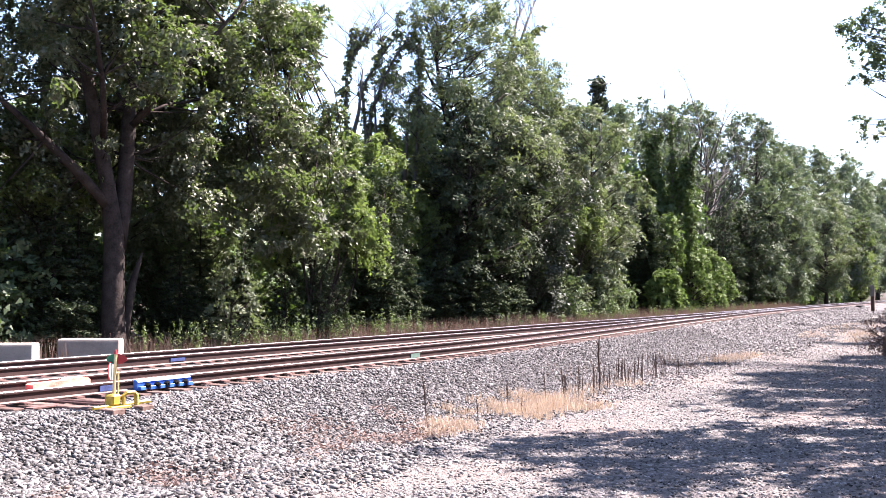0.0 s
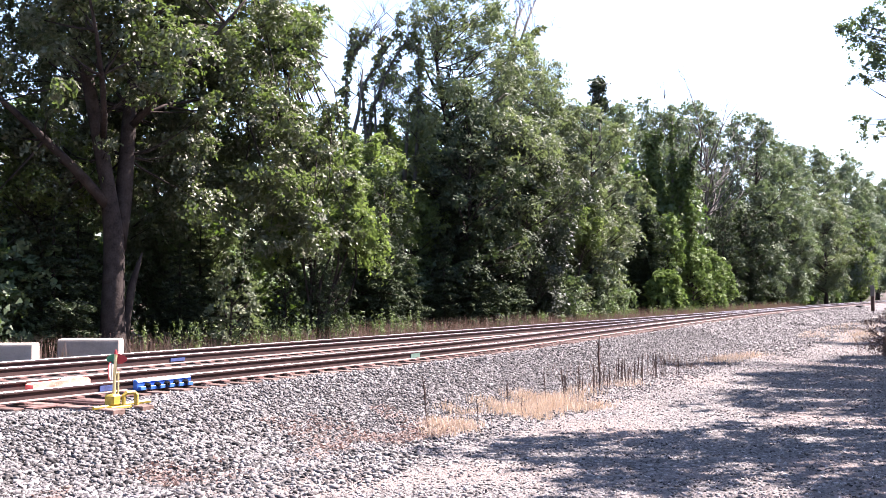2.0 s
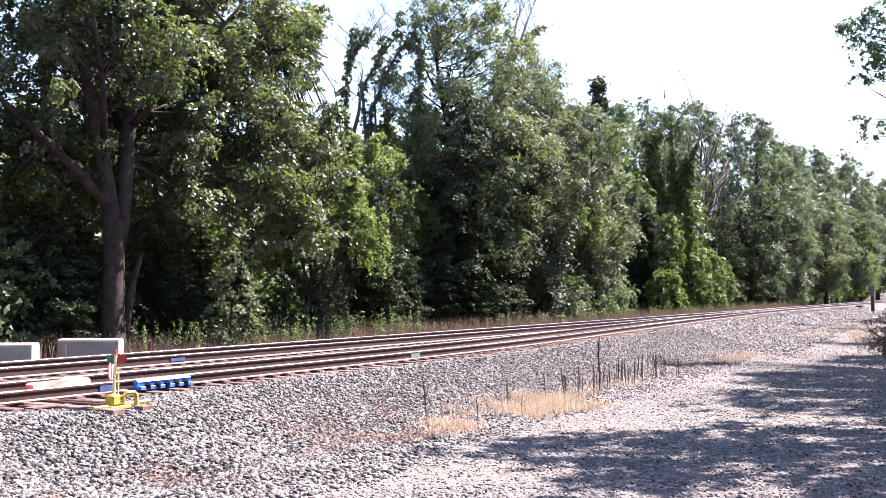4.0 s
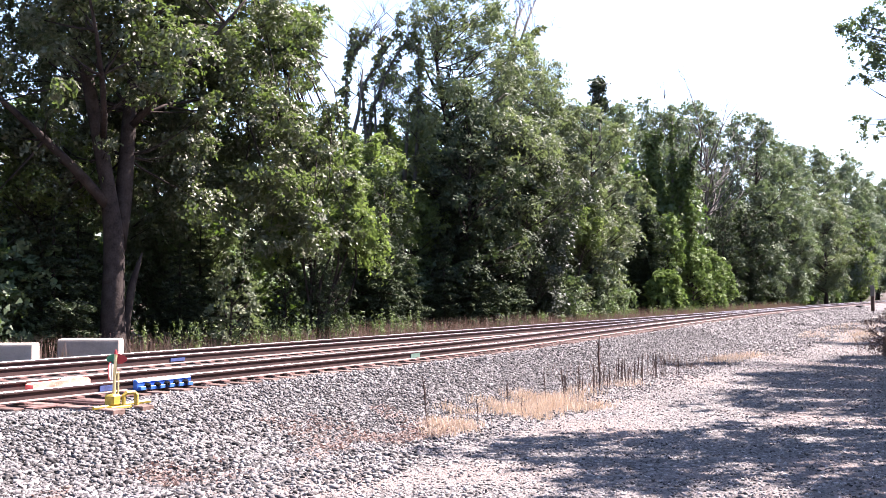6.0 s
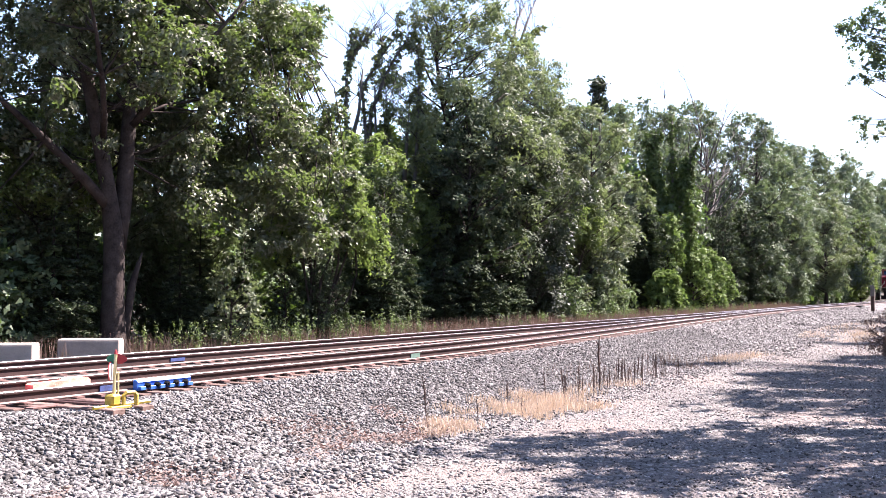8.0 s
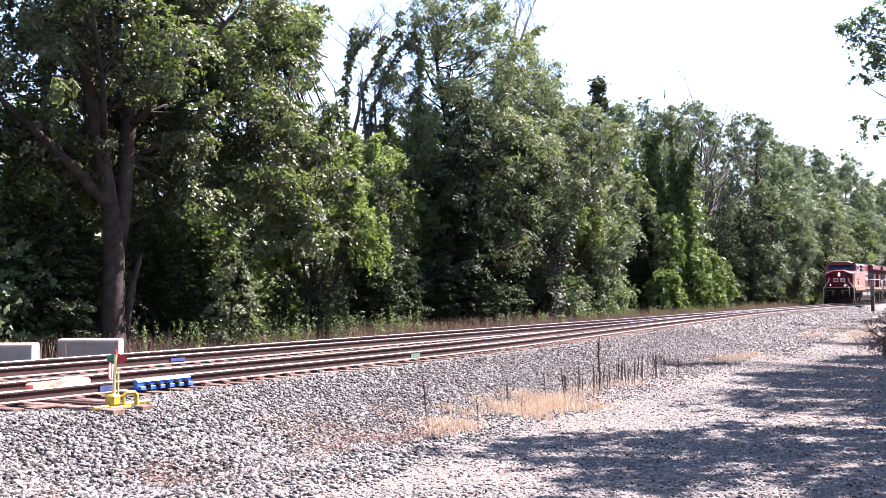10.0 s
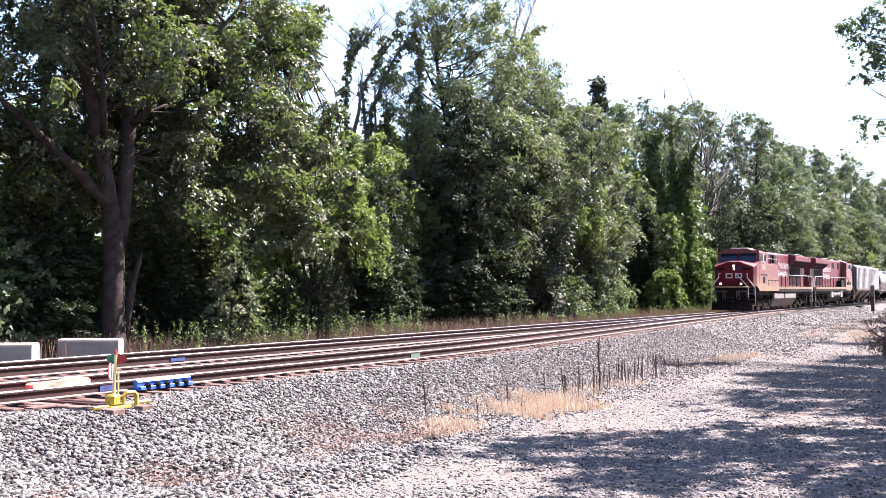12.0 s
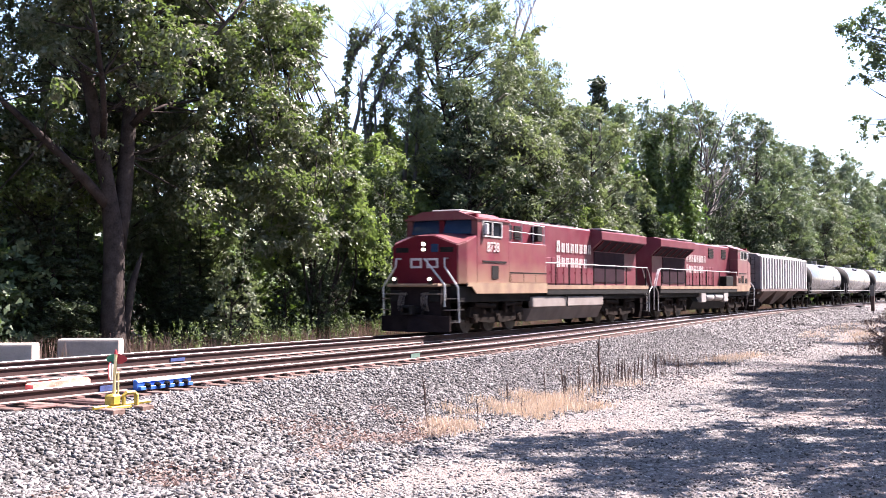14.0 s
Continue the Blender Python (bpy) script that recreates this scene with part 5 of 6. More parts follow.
def arch_shrub():
    """A shrub whose long stems arch over and hang, leafy along the top."""
    rng = np.random.default_rng(45)
    root = thing("arching_shrub", "arching leafy shrub with hanging sunlit tips", "shrub", pose(34.6, 25.2, -0.5))
    bm = bmesh.new()
    clumps = []
    for i in range(9):
        a = (i - 4) * 0.26
        top = Vector((math.sin(a) * 1.5, rng.normal() * 0.8 - math.sin(a) * 0.9, 4.2 + math.cos(a) * 0.9))
        pts = limb(bm, (rng.normal() * 0.3, rng.normal() * 0.2, 0), top, 0.06, 0.03, rng, -0.15, 5, 5)
        tip = top + Vector((math.sin(a) * 1.0 + 0.2, rng.normal() * 0.4 - math.sin(a) * 0.5, -0.8 - 0.9 * abs(a)))
        limb(bm, top, tip, 0.03, 0.01, rng, -0.1, 3, 4)
        for t in np.linspace(0, 1, 4):
            p = top.lerp(tip, t)
            clumps.append((p.x, p.y, p.z, rng.uniform(0.35, 0.62)))
    part("stem", bm, BARK, root)
    P, N = clump_leaves(clumps, 1300, rng, 0.9)
    o = new("leaves", leaves("leaves", P, N, 0.14, LEAF_LIGHT, rng, 0.75, 0.6, True))
    o.parent = root


arch_shrub()


def bare_tree(x, y, h, seed, label, ivy, spread=0.22, limbs=9, thick=0.16, name="dead_tree"):
    """A dead tree: bare grey limbs and twigs, with ivy along some of them."""
    rng = np.random.default_rng(seed)
    root = thing(name, label, "tree", pose(x, y, -0.5))
    bm = bmesh.new()
    P, N = [], []

    def sleeve(pts, r, k):
        for a, b in zip(pts, pts[1:]):
            n = int(k * (b - a).length)
            t = rng.random((n, 1))
            D = rng.normal(size=(n, 3))
            D /= np.linalg.norm(D, axis=1, keepdims=True)
            P.append(np.array(a) * (1 - t) + np.array(b) * t + D * r * rng.uniform(0.35, 1.1, (n, 1)))
            N.append(D + np.array((0, 0, 0.4)) + rng.normal(size=(n, 3)) * 0.4)

    stem = limb(bm, (0, 0, -0.3), (rng.normal() * 0.5, rng.normal() * 0.4, h * 0.75), thick * 1.3, thick * 0.35, rng, 0, 7, 8)
    if ivy:
        sleeve(stem, 0.55 * ivy, 260)
    for i in range(limbs):
        t = 0.52 + 0.44 * i / limbs
        a = stem[min(6, int(t * 7))]
        ang = rng.uniform(0, math.tau)
        ln = h * rng.uniform(0.25, 0.45)
        e = a + Vector((math.cos(ang) * ln * spread * 2, math.sin(ang) * ln * spread, ln * 0.8))
        e.z = min(e.z, h)
        pts = limb(bm, a, e, thick * 0.5, 0.02, rng, 0.1, 5, 5)
        if ivy and i % 2 == 0:
            sleeve(pts[: 5], 0.34 * ivy, 170)
        for _ in range(6):
            q = pts[rng.integers(1, 6)]
            w = q + Vector((rng.normal() * 0.8, rng.normal() * 0.5, rng.uniform(0.4, 1.8)))
            tw = limb(bm, q, w, 0.03, 0.012, rng, 0, 3, 4)
            for _ in range(2):
                limb(bm, tw[2], tw[2] + Vector((rng.normal() * 0.5, rng.normal() * 0.4, rng.uniform(0.2, 0.9))), 0.015, 0.008, rng, 0, 2, 3)
    part("trunk", bm, DEAD, root, smooth=True)
    if ivy:
        iv = new("ivy", leaves("ivy", np.concatenate(P), np.concatenate(N), 0.2, LEAF_VINE, rng))
        iv.parent = root
    return root


def ivy_tree(x, y, label, prongs, seed, twigs=8, thick=0.13, name="ivy_tree", material=None, leaf=0.19, turn=0, fat=1.0):
    """A dead tree whose prongs, given as points with a sleeve radius, are wrapped in ivy; fine bare twigs stick out."""
    rng = np.random.default_rng(seed)
    root = thing(name, label, "tree", pose(x, y, -0.5, 0, 0, turn))
    bm = bmesh.new()
    clumps = []
    for pts in prongs:
        line = [Vector(p[:3]) for p in pts]
        tube(bm, line, [thick * (1 - 0.75 * i / (len(line) - 1)) for i in range(len(line))], 7)
        for (p, q), u, w in zip(zip(line, line[1:]), pts, pts[1:]):
            k = max(1, int((q - p).length / 0.34))
            for i in range(k):
                t = (i + rng.random()) / k
                r = (u[3] + (w[3] - u[3]) * t) * fat
                if r > 0.05:
                    c = p.lerp(q, t)
                    clumps.append((c.x + rng.normal() * r * 0.35, c.y + rng.normal() * r * 0.35, c.z, r * rng.uniform(0.7, 1.25)))
        for i in range(twigs):
            t = 0.45 + 0.55 * rng.random()
            k = t * (len(line) - 1)
            j = min(len(line) - 2, int(k))
            p = line[j].lerp(line[j + 1], k - j)
            e = p + Vector((rng.normal() * 0.9, rng.normal() * 0.5, rng.uniform(0.6, 2.2)))
            tw = limb(bm, p, e, 0.028, 0.010, rng, 0, 3, 4)
            for _ in range(3):
                limb(bm, tw[2], tw[2] + Vector((rng.normal() * 0.5, rng.normal() * 0.4, rng.uniform(0.2, 0.9))), 0.013, 0.007, rng, 0, 2, 3)
    part("trunk", bm, DEAD, root, smooth=True)
    P, N = clump_leaves(clumps, 3400, rng, 1.1, 16, 0.12)
    iv = new("ivy", leaves("ivy", P, N, leaf, material or LEAF_VINE, rng))
    iv.parent = root
    return root


ivy_tree(47.6, 32.0, "dead tree with ivy-wrapped limbs that end in clubs",
         (((-0.55, 0, -0.3, 0.15), (-0.57, 0, 5.0, 0.25), (-0.60, 0, 9.9, 0.30), (-0.55, 0, 13.5, 0.32), (-0.3, 0, 14.8, 0.34), (0.05, 0, 16.0, 0.40)), ((-0.45, 0, 14.2, 0.25), (0.27, 0, 15.2, 0.28), (0.78, 0, 15.75, 0.38)),
          ((-0.5, 0, 9.0, 0.0), (0.1, 0, 11.5, 0.0), (0.3, 0, 13.8, 0.0))), 61, 8, 0.15, leaf=0.12, material=LEAF_SNAG, turn=-56)
ivy_tree(49.0, 32.5, "leaning dead tree with many ivy-wrapped limbs",
         (((0.2, 0, -0.3, 0.2), (0.2, 0, 5.0, 0.25), (0.2, 0, 9.5, 0.26), (-0.1, 0, 13.1, 0.22), (0.52, 0, 14.06, 0.28), (1.07, 0, 15.0, 0.34), (1.74, 0, 15.9, 0.32), (1.98, 0, 17.0, 0.32)), ((1.07, 0, 15.1, 0.2), (0.88, 0, 15.9, 0.3)),
          ((0.25, 0, 9.0, 0.15), (0.37, 0, 11.6, 0.2), (1.19, 0, 13.75, 0.26), (1.74, 0, 14.8, 0.28), (2.2, 0, 15.5, 0.36), (2.96, 0, 16.0, 0.42)), ((0.25, 0, 8.6, 0.3), (0.37, 0, 9.6, 0.34), (1.13, 0, 10.55, 0.36), (1.43, 0, 11.8, 0.34), (1.65, 0, 12.4, 0.25)),
          ((2.7, 0, 6.0, 0.2), (2.9, 0, 10.1, 0.25), (3.0, 0, 13.75, 0.36), (2.96, 0, 15.6, 0.32)), ((1.4, 0, 8.0, 0.0), (1.2, 0, 13.0, 0.0)), ((2.2, 0, 8.0, 0.0), (2.5, 0, 12.2, 0.0)), ((0.7, 0, 8.0, 0.0), (0.6, 0, 13.2, 0.0))), 67, 7, 0.13, leaf=0.12, material=LEAF_SNAG, turn=-56)
ivy_tree(89.5, 28.2, "forked snag wrapped in thick ivy with bare twigs on top",
         (((0.1, 0, -0.3, 0.6), (0.0, 0, 5.0, 0.5), (-0.4, 0, 8.5, 0.45), (-1.2, 0, 10.8, 0.65), (-1.35, 0, 13.0, 0.72), (-1.3, 0, 14.8, 0.55), (-1.1, 0, 15.6, 0.3)), ((0.1, 0, 5.0, 0.55), (0.2, 0, 9.0, 0.5), (0.25, 0, 13.0, 0.34), (0.2, 0, 16.8, 0.18)),
          ((0.2, 0, 8.0, 0.4), (1.2, 0, 9.8, 0.5), (1.5, 0, 11.2, 0.72), (1.55, 0, 12.6, 0.66), (2.1, 0, 13.8, 0.25), (2.6, 0, 15.0, 0.12))), 71, 10, 0.2, material=LEAF_IVY, leaf=0.17, turn=-72)
ivy_tree(87.0, 27.4, "slim dead stem hung with bright sunlit vines",
         (((1.3, 0, -0.3, 0.5), (1.5, 0, 4.0, 0.45), (1.6, 0, 7.5, 0.42), (1.5, 0, 10.0, 0.3)), ((-0.2, 0, 5.6, 0.35), (-0.9, 0, 7.4, 0.35), (-1.6, 0, 8.6, 0.3)), ((-0.2, 0, 2.0, 0.4), (-0.1, 0, 5.4, 0.38))), 77, 2, 0.08, material=LEAF_VINE, leaf=0.16, turn=-72)
bare_tree(106.5, 29.2, 21.4, 73, "bare dead tree with fine grey branches", 0, 0.55, 30, 0.16)
ivy_tree(60.0, 31.0, "dead treetop with bare twigs and one ivy-clad limb",
         (((2.0, 0, -0.3, 0.0), (2.4, 0, 8.0, 0.0), (3.5, 0, 16.0, 0.1), (6.1, 0, 18.7, 0.16), (7.9, 0, 19.7, 0.28), (9.6, 0, 20.6, 0.22)), ((3.5, 0, 16.2, 0.0), (5.2, 0, 20.0, 0.05), (6.6, 0, 21.6, 0.0)),
          ((4.5, 0, 17.0, 0.0), (6.9, 0, 20.4, 0.04), (8.4, 0, 22.3, 0.0))), 79, 9, 0.12, leaf=0.15, material=LEAF_SNAG)


def vine_mound(x, y, h, r, seed, label):
    """A mound of vines over a buried shrub: draped leaves, open below."""
    rng = np.random.default_rng(seed)
    root = thing("vine_mound", label, "vine", pose(x, y, -0.5))
    bm = bmesh.new()
    clumps = []
    for i in range(64):
        t = 0.12 + 0.88 * (i + 0.5) / 64
        R = r * (1 - t ** 2.2) ** 0.5 * rng.uniform(0.86, 1.08)
        a = i * 2.39996
        if t < 0.45 and rng.random() < 0.45:
            continue
        clumps.append((math.cos(a) * R, math.sin(a) * R * 0.8, 0.2 + (h - 0.4) * t, rng.uniform(0.30, 0.60)))
        limb(bm, (0, 0, 0.2 + h * t * 0.5), clumps[-1][:3], 0.05, 0.015, rng, 0, 3, 5)
    tube(bm, [(0, 0, -0.3), (0.1, 0, h * 0.5), (0, 0.1, h * 0.85)], [0.16, 0.1, 0.04], 7)
    part("stem", bm, BARK, root)
    P, N = clump_leaves(clumps, 800, rng, 1.0)
    v = new("leaves", leaves("leaves", P, N, 0.19, LEAF_VINE, rng))
    v.parent = root
    return root


vine_mound(83.6, 26.6, 8.0, 1.2, 81, "column of bright climbing vines over a dead shrub")
vine_mound(79.6, 25.6, 3.4, 1.6, 82, "low mound of sunlit vines beside the track")
vine_mound(87.6, 25.8, 5.3, 1.9, 83, "mound of bright climbing vines over a buried shrub")
vine_mound(92.6, 25.9, 5.6, 1.7, 85, "tall mound of sunlit vines at the wood's edge")
vine_mound(98.6, 26.4, 4.4, 1.4, 87, "small mound of shaded vines")

# an ivy-topped snag that stands above the wood
snag = thing("ivy_snag", "thin snag with a dark tuft of ivy on top", "tree", pose(81.6, 31.5, -0.5))
bm = bmesh.new()
tube(bm, [(0, 0, -0.3), (0.2, 0, 8), (0, 0, 18.2)], [0.2, 0.15, 0.06], 7)
part("trunk", bm, DEAD, snag)
rng = np.random.default_rng(91)
P, N = clump_leaves([(0, 0, 17.7, 0.8), (0.3, 0.1, 18.6, 0.65), (-0.45, 0, 18.4, 0.6), (0.1, 0, 16.8, 0.65), (-0.1, 0, 15.9, 0.45)], 1500, rng, 1.1)
o = new("ivy", leaves("ivy", P, N, 0.2, LEAF_GLOOM, rng))
o.parent = snag

# trees on the lane's side, which shade it
NEAR = tree("lane_tree", "tall shade tree beside the gravel lane", 25.9, -2.0, -1.0, 17.4, 5.2, 9.4, 54, 118, 0.25, LEAF_MAPLE, 97, 0.3, category="tree", size=0.3)
FINE = tree("lane_tree", "tall shade tree whose small leaves hang over the lane", 44.0, -0.8, -1.0, 18.4, 3.7, 11.6, 52, 620, 0.14, LEAF_MAPLE, 99, 0.3, category="tree", size=0.28,
            extra=((1.5, 8.10, 13.1, 0.32), (1.6, 7.80, 13.2, 0.43), (1.4, 7.40, 13.15, 0.49), (1.5, 7.00, 13.3, 0.54), (1.6, 6.60, 13.6, 0.65), (1.5, 6.30, 13.0, 0.65), (1.5, 7.25, 12.5, 0.45), (1.4, 6.90, 12.4, 0.54), (1.6, 7.05, 11.8, 0.54),
                   (1.5, 7.35, 11.4, 0.39), (1.5, 6.70, 11.5, 0.54), (1.5, 7.50, 10.95, 0.32), (1.4, 7.15, 11.0, 0.35), (1.6, 6.70, 10.95, 0.38), (1.5, 6.40, 12.0, 0.65), (1.5, 7.40, 9.35, 0.22), (1.5, 7.05, 9.15, 0.26), (1.5, 6.65, 9.05, 0.37), (1.5, 7.30, 8.65, 0.17), (1.5, 6.60, 8.6, 0.24)))
again(FINE, 54.5, -1.8, -1.0, 220, 1.04)
for x, y, s, a in ((37.3, -2.9, 1.0, 40), (68.0, -0.4, 1.05, 300), (84.0, 1.4, 1.05, 10), (101.0, 4.0, 1.05, 80)):
    again(NEAR, x, y, -1.0, a, s)


def far_wood():
    """The wood goes on behind: a loose dark mass of leaves on many thin stems, too deep inside to tell apart."""
    rng = np.random.default_rng(101)
    clumps = []
    bm = bmesh.new()
    for i in range(380):
        x, y = rng.uniform(-25, 240), rng.uniform(42, 54)
        top = 7.0 + 2.0 * math.sin(x * 0.21) + (6.0 if x > 70 else 0)
        z = rng.uniform(0.3, top)
        clumps.append((x, y, z, rng.uniform(1.3, 2.3)))
        if i % 3 == 0:
            tube(bm, [(x, y, -0.8), (x, y, z)], [0.12, 0.05], 4)
    P, N = clump_leaves(clumps, 34, rng, 0.9, 20, 0.8)
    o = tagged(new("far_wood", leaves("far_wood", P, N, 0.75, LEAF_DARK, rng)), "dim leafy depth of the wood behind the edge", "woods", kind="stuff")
    st = part("stem", bm, BARK, o)
    tagged(st, kind="stuff")


far_wood()


def lane_wood():
    """Leafy mass added out of view, behind the camera, to cut skylight on the track side."""
    rng = np.random.default_rng(103)
    clumps = []
    bm = bmesh.new()
    for i in range(520):
        x, y = rng.uniform(-70, 170), rng.uniform(-26, -13)
        z = 0.5 + 14.0 * rng.random() ** 0.9
        clumps.append((x, y, z, rng.uniform(1.6, 2.6)))
        if i % 4 == 0:
            tube(bm, [(x, y, -1.1), (x, y, z)], [0.2, 0.06], 4)
    P, N = clump_leaves(clumps, 20, rng, 0.9, 20, 0.9)
    o = tagged(new("lane_wood", leaves("lane_wood", P, N, 1.0, LEAF_MAPLE, rng)), "unseen leafy mass added behind the camera to block skylight", "woods", kind="stuff")
    tagged(part("stem", bm, BARK, o), kind="stuff")


lane_wood()

# ---- small things ----
def barrier(x, y, w):
    """A block set askew to the track; x, y is its near corner on the sunlit end."""
    a = radians(-56)
    root = thing("concrete_barrier", "weathered grey concrete block beyond the tracks", "barrier", pose(x - w * math.cos(a), y - w * math.sin(a), -0.64, 0, 0, -56), "concrete blocks")
    bm = bmesh.new()
    prism(bm, [(-0.06, 0), (0.70, 0), (0.66, 0.80), (0.62, 0.85), (0.03, 0.85), (-0.01, 0.80)], 0, w)
    bmesh.ops.bevel(bm, geom=list(bm.edges), offset=0.02, segments=1, affect="EDGES")
    part("block", bm, CONCRETE, root)
    return root


barrier(19.36, 23.1, 2.1)
barrier(22.35, 23.1, 1.70)


def switch_stand():
    root = thing("switch_stand", "yellow hand-thrown switch stand with red and green targets", "switch stand", pose(12.40, 12.88, -0.235))
    bm = bmesh.new()
    box(bm, -0.22, 0.22, -0.16, 0.16, 0.0, 0.05, 0.01)
    box(bm, -0.15, 0.04, -0.10, 0.10, 0.05, 0.23, 0.03)
    part("base", bm, YELLOW, root)
    bm = bmesh.new()
    tube(bm, [(-0.03, 0, 0.15), (-0.02, 0, 0.5), (0, 0, 0.86)], 0.026, 8)
    part("mast", bm, PALE_YELLOW, root)
    for s, c, n, a in ((1, SIGNRED, "red target", -44), (-1, GREEN, "green target", -80)):
        bm = bmesh.new()
        prism(bm, [(s * u, w) for u, w in ((0.0, 0.74), (0.03, 0.70), (0.10, 0.70), (0.165, 0.745), (0.175, 0.775), (0.165, 0.80), (0.09, 0.845), (0.02, 0.86), (0.0, 0.84))], -0.005, 0.005, "y")
        t = part("target", bm, c, root, n)
        t.matrix_basis = pose(0, 0, 0, 0, 0, a)
    bm = bmesh.new()
    disc(bm, (-0.05, 0.04, 0.58), (0.50, -0.87, 0), 0.14, 0.010, 20)
    part("lower_target", bm, WHITE, root, "white face of the crossed target")
    bm = bmesh.new()
    disc(bm, (-0.056, 0.046, 0.58), (0.50, -0.87, 0), 0.16, 0.006, 20)
    part("target_rim", bm, SIGNRED, root)
    bm = bmesh.new()
    tube(bm, [(0.03, -0.03, 0.1), (0.03, -0.03, 0.58)], 0.016, 6)
    part("throw_rod", bm, PALE_YELLOW, root)
    bm = bmesh.new()
    tube(bm, [(0, 0, 0.85), (0, 0, 0.92)], [0.03, 0.012], 8)
    part("cap", bm, SIGNRED, root)
    bm = bmesh.new()
    tube(bm, [(0.08, -0.10, 0.02), (0.08, -0.10, 0.20), (0.12, -0.12, 0.24), (0.24, -0.16, 0.24), (0.28, -0.17, 0.20), (0.28, -0.17, 0.0)], 0.038, 6)
    tube(bm, [(-0.5, -0.05, 0.05), (0.75, 0.0, 0.05)], 0.03, 6)
    part("lever", bm, YELLOW, root)
    return root


switch_stand()


def head_ties():
    for dx in (-0.28, 0.33):
        bm = bmesh.new()
        box(bm, -0.13, 0.13, -1.95, 1.3, -0.19, 0.0, 0.012)
        t = part("head_tie", bm, TIE)
        t.matrix_basis = pose(12.40 + dx, 14.45, -0.20)
        tagged(t, "long weathered timber under the switch stand", "tie")


head_ties()


def blue_joint():
    root = thing("blue_joint_bar", "bright blue bolted box clamped along the near rail", "rail joint", pose(15.05, side_y(15.3) - HALF - 0.13, -0.19))
    bm = bmesh.new()
    prism(bm, [(-0.02, 0.0), (-0.05, 0.13), (-0.06, 0.15), (-0.02, 0.19), (0.06, 0.19), (0.06, 0.0)], -0.69, 0.69)
    part("bar", bm, BLUE, root)
    for k in range(6):
        bm = bmesh.new()
        box(bm, -0.66 + 0.245 * k, -0.52 + 0.245 * k, -0.10, -0.02, 0.0, 0.075, 0.012)
        part("lug", bm, BLUE, root)
    for k in range(5):
        bm = bmesh.new()
        x = -0.47 + 0.245 * k
        disc(bm, (x, -0.075, 0.085), (0, 1, 0), 0.045, 0.09, 6)
        tube(bm, [(x, -0.1, 0.085), (x, -0.15, 0.085)], 0.022, 8)
        part("bolt", bm, BLACK, root, "dark bolt and nut")
    return root


blue_joint()


def derail():
    root = thing("derail", "orange painted derail lying against the inner rail", "derail", pose(13.92, side_y(14) + HALF - 0.16, -0.2))
    bm = bmesh.new()
    prism(bm, [(-0.66, 0.0), (-0.66, 0.13), (-0.6, 0.16), (0.1, 0.165), (0.15, 0.19), (0.6, 0.19), (0.66, 0.14), (0.66, 0.0)], -0.1, 0.1, "y")
    part("block", bm, ORANGE, root)
    bm = bmesh.new()
    box(bm, -0.85, 1.0, -0.14, 0.1, -0.01, 0.03)
    part("plate", bm, SIGNRED, root)
    return root


derail()


def paint_mark(x0, x1, y, z0, z1, material, label):
    """A sprayed mark on a rail's web and foot: a thin skin over both."""
    bm = bmesh.new()
    box(bm, x0, x1, y - 0.034, y - 0.014, z0, z1)
    o = part("paint_mark", bm, material)
    return tagged(o, label, "paint mark")


paint_mark(13.62, 13.98, side_y(13) - HALF, -0.15, -0.05, BLUE_FADED, "blue sprayed mark on the rusty rail")
paint_mark(20.1, 20.6, MAIN - HALF, -0.16, -0.08, BLUE_FADED, "blue sprayed mark on the main rail")
paint_mark(24.15, 24.6, side_y(24.4) - HALF, -0.15, -0.03, MINT, "pale green sprayed mark on the rail")


def marker_post():
    root = thing("marker_post", "grey post with a pale board beside the track", "post", pose(117.0, 15.9, -0.62))
    bm = bmesh.new()
    box(bm, -0.17, 0.17, -0.17, 0.17, 0, 2.3, 0.02)
    part("post", bm, STALK, root)
    bm = bmesh.new()
    box(bm, -0.21, -0.18, -0.20, 0.20, 1.5, 2.6, 0.01)
    part("board", bm, POSTGREY, root)


marker_post()


# ---- grasses and weeds ----
def blades(name, label, pts, h, material, seed, spread=0.12, per=1, width=0.006, cat="grass", lean=0.2):
    rng = np.random.default_rng(seed)
    P = np.repeat(np.array(pts, float), per, axis=0)
    k = len(P)
    P[:, :2] += rng.normal(size=(k, 2)) * spread
    ang = rng.uniform(0, math.tau, k)
    side = np.stack([np.cos(ang), np.sin(ang), np.zeros(k)], 1) * width * rng.uniform(0.6, 1.4, (k, 1))
    H = h * rng.uniform(0.45, 1.2, (k, 1))
    bend = rng.normal(size=(k, 3)) * lean * H
    bend[:, 2] = 0
    up = np.array((0, 0, 1.0)) * H
    V = np.stack([P - side, P + side, P + up * 0.6 + side * 0.7 + bend * 0.55, P + up + bend], axis=1)
    me = loose_mesh(name, V, material)
    return tagged(new(name, me), label, cat, kind="stuff")


GR = np.random.default_rng(5)


def slope_z(x, y):
    return max(ground_z(x, y), bed_z(x, y) if y > crest(x) - 3.8 else -9)


def patch(x0, x1, y0, y1, count, hole=0.0):
    out = []
    while len(out) < count:
        x, y = GR.uniform(x0, x1), GR.uniform(y0, y1)
        if noise.noise((x * 0.9, y * 0.9, 1.3)) > hole:
            out.append((x, y, slope_z(x, y)))
    return out


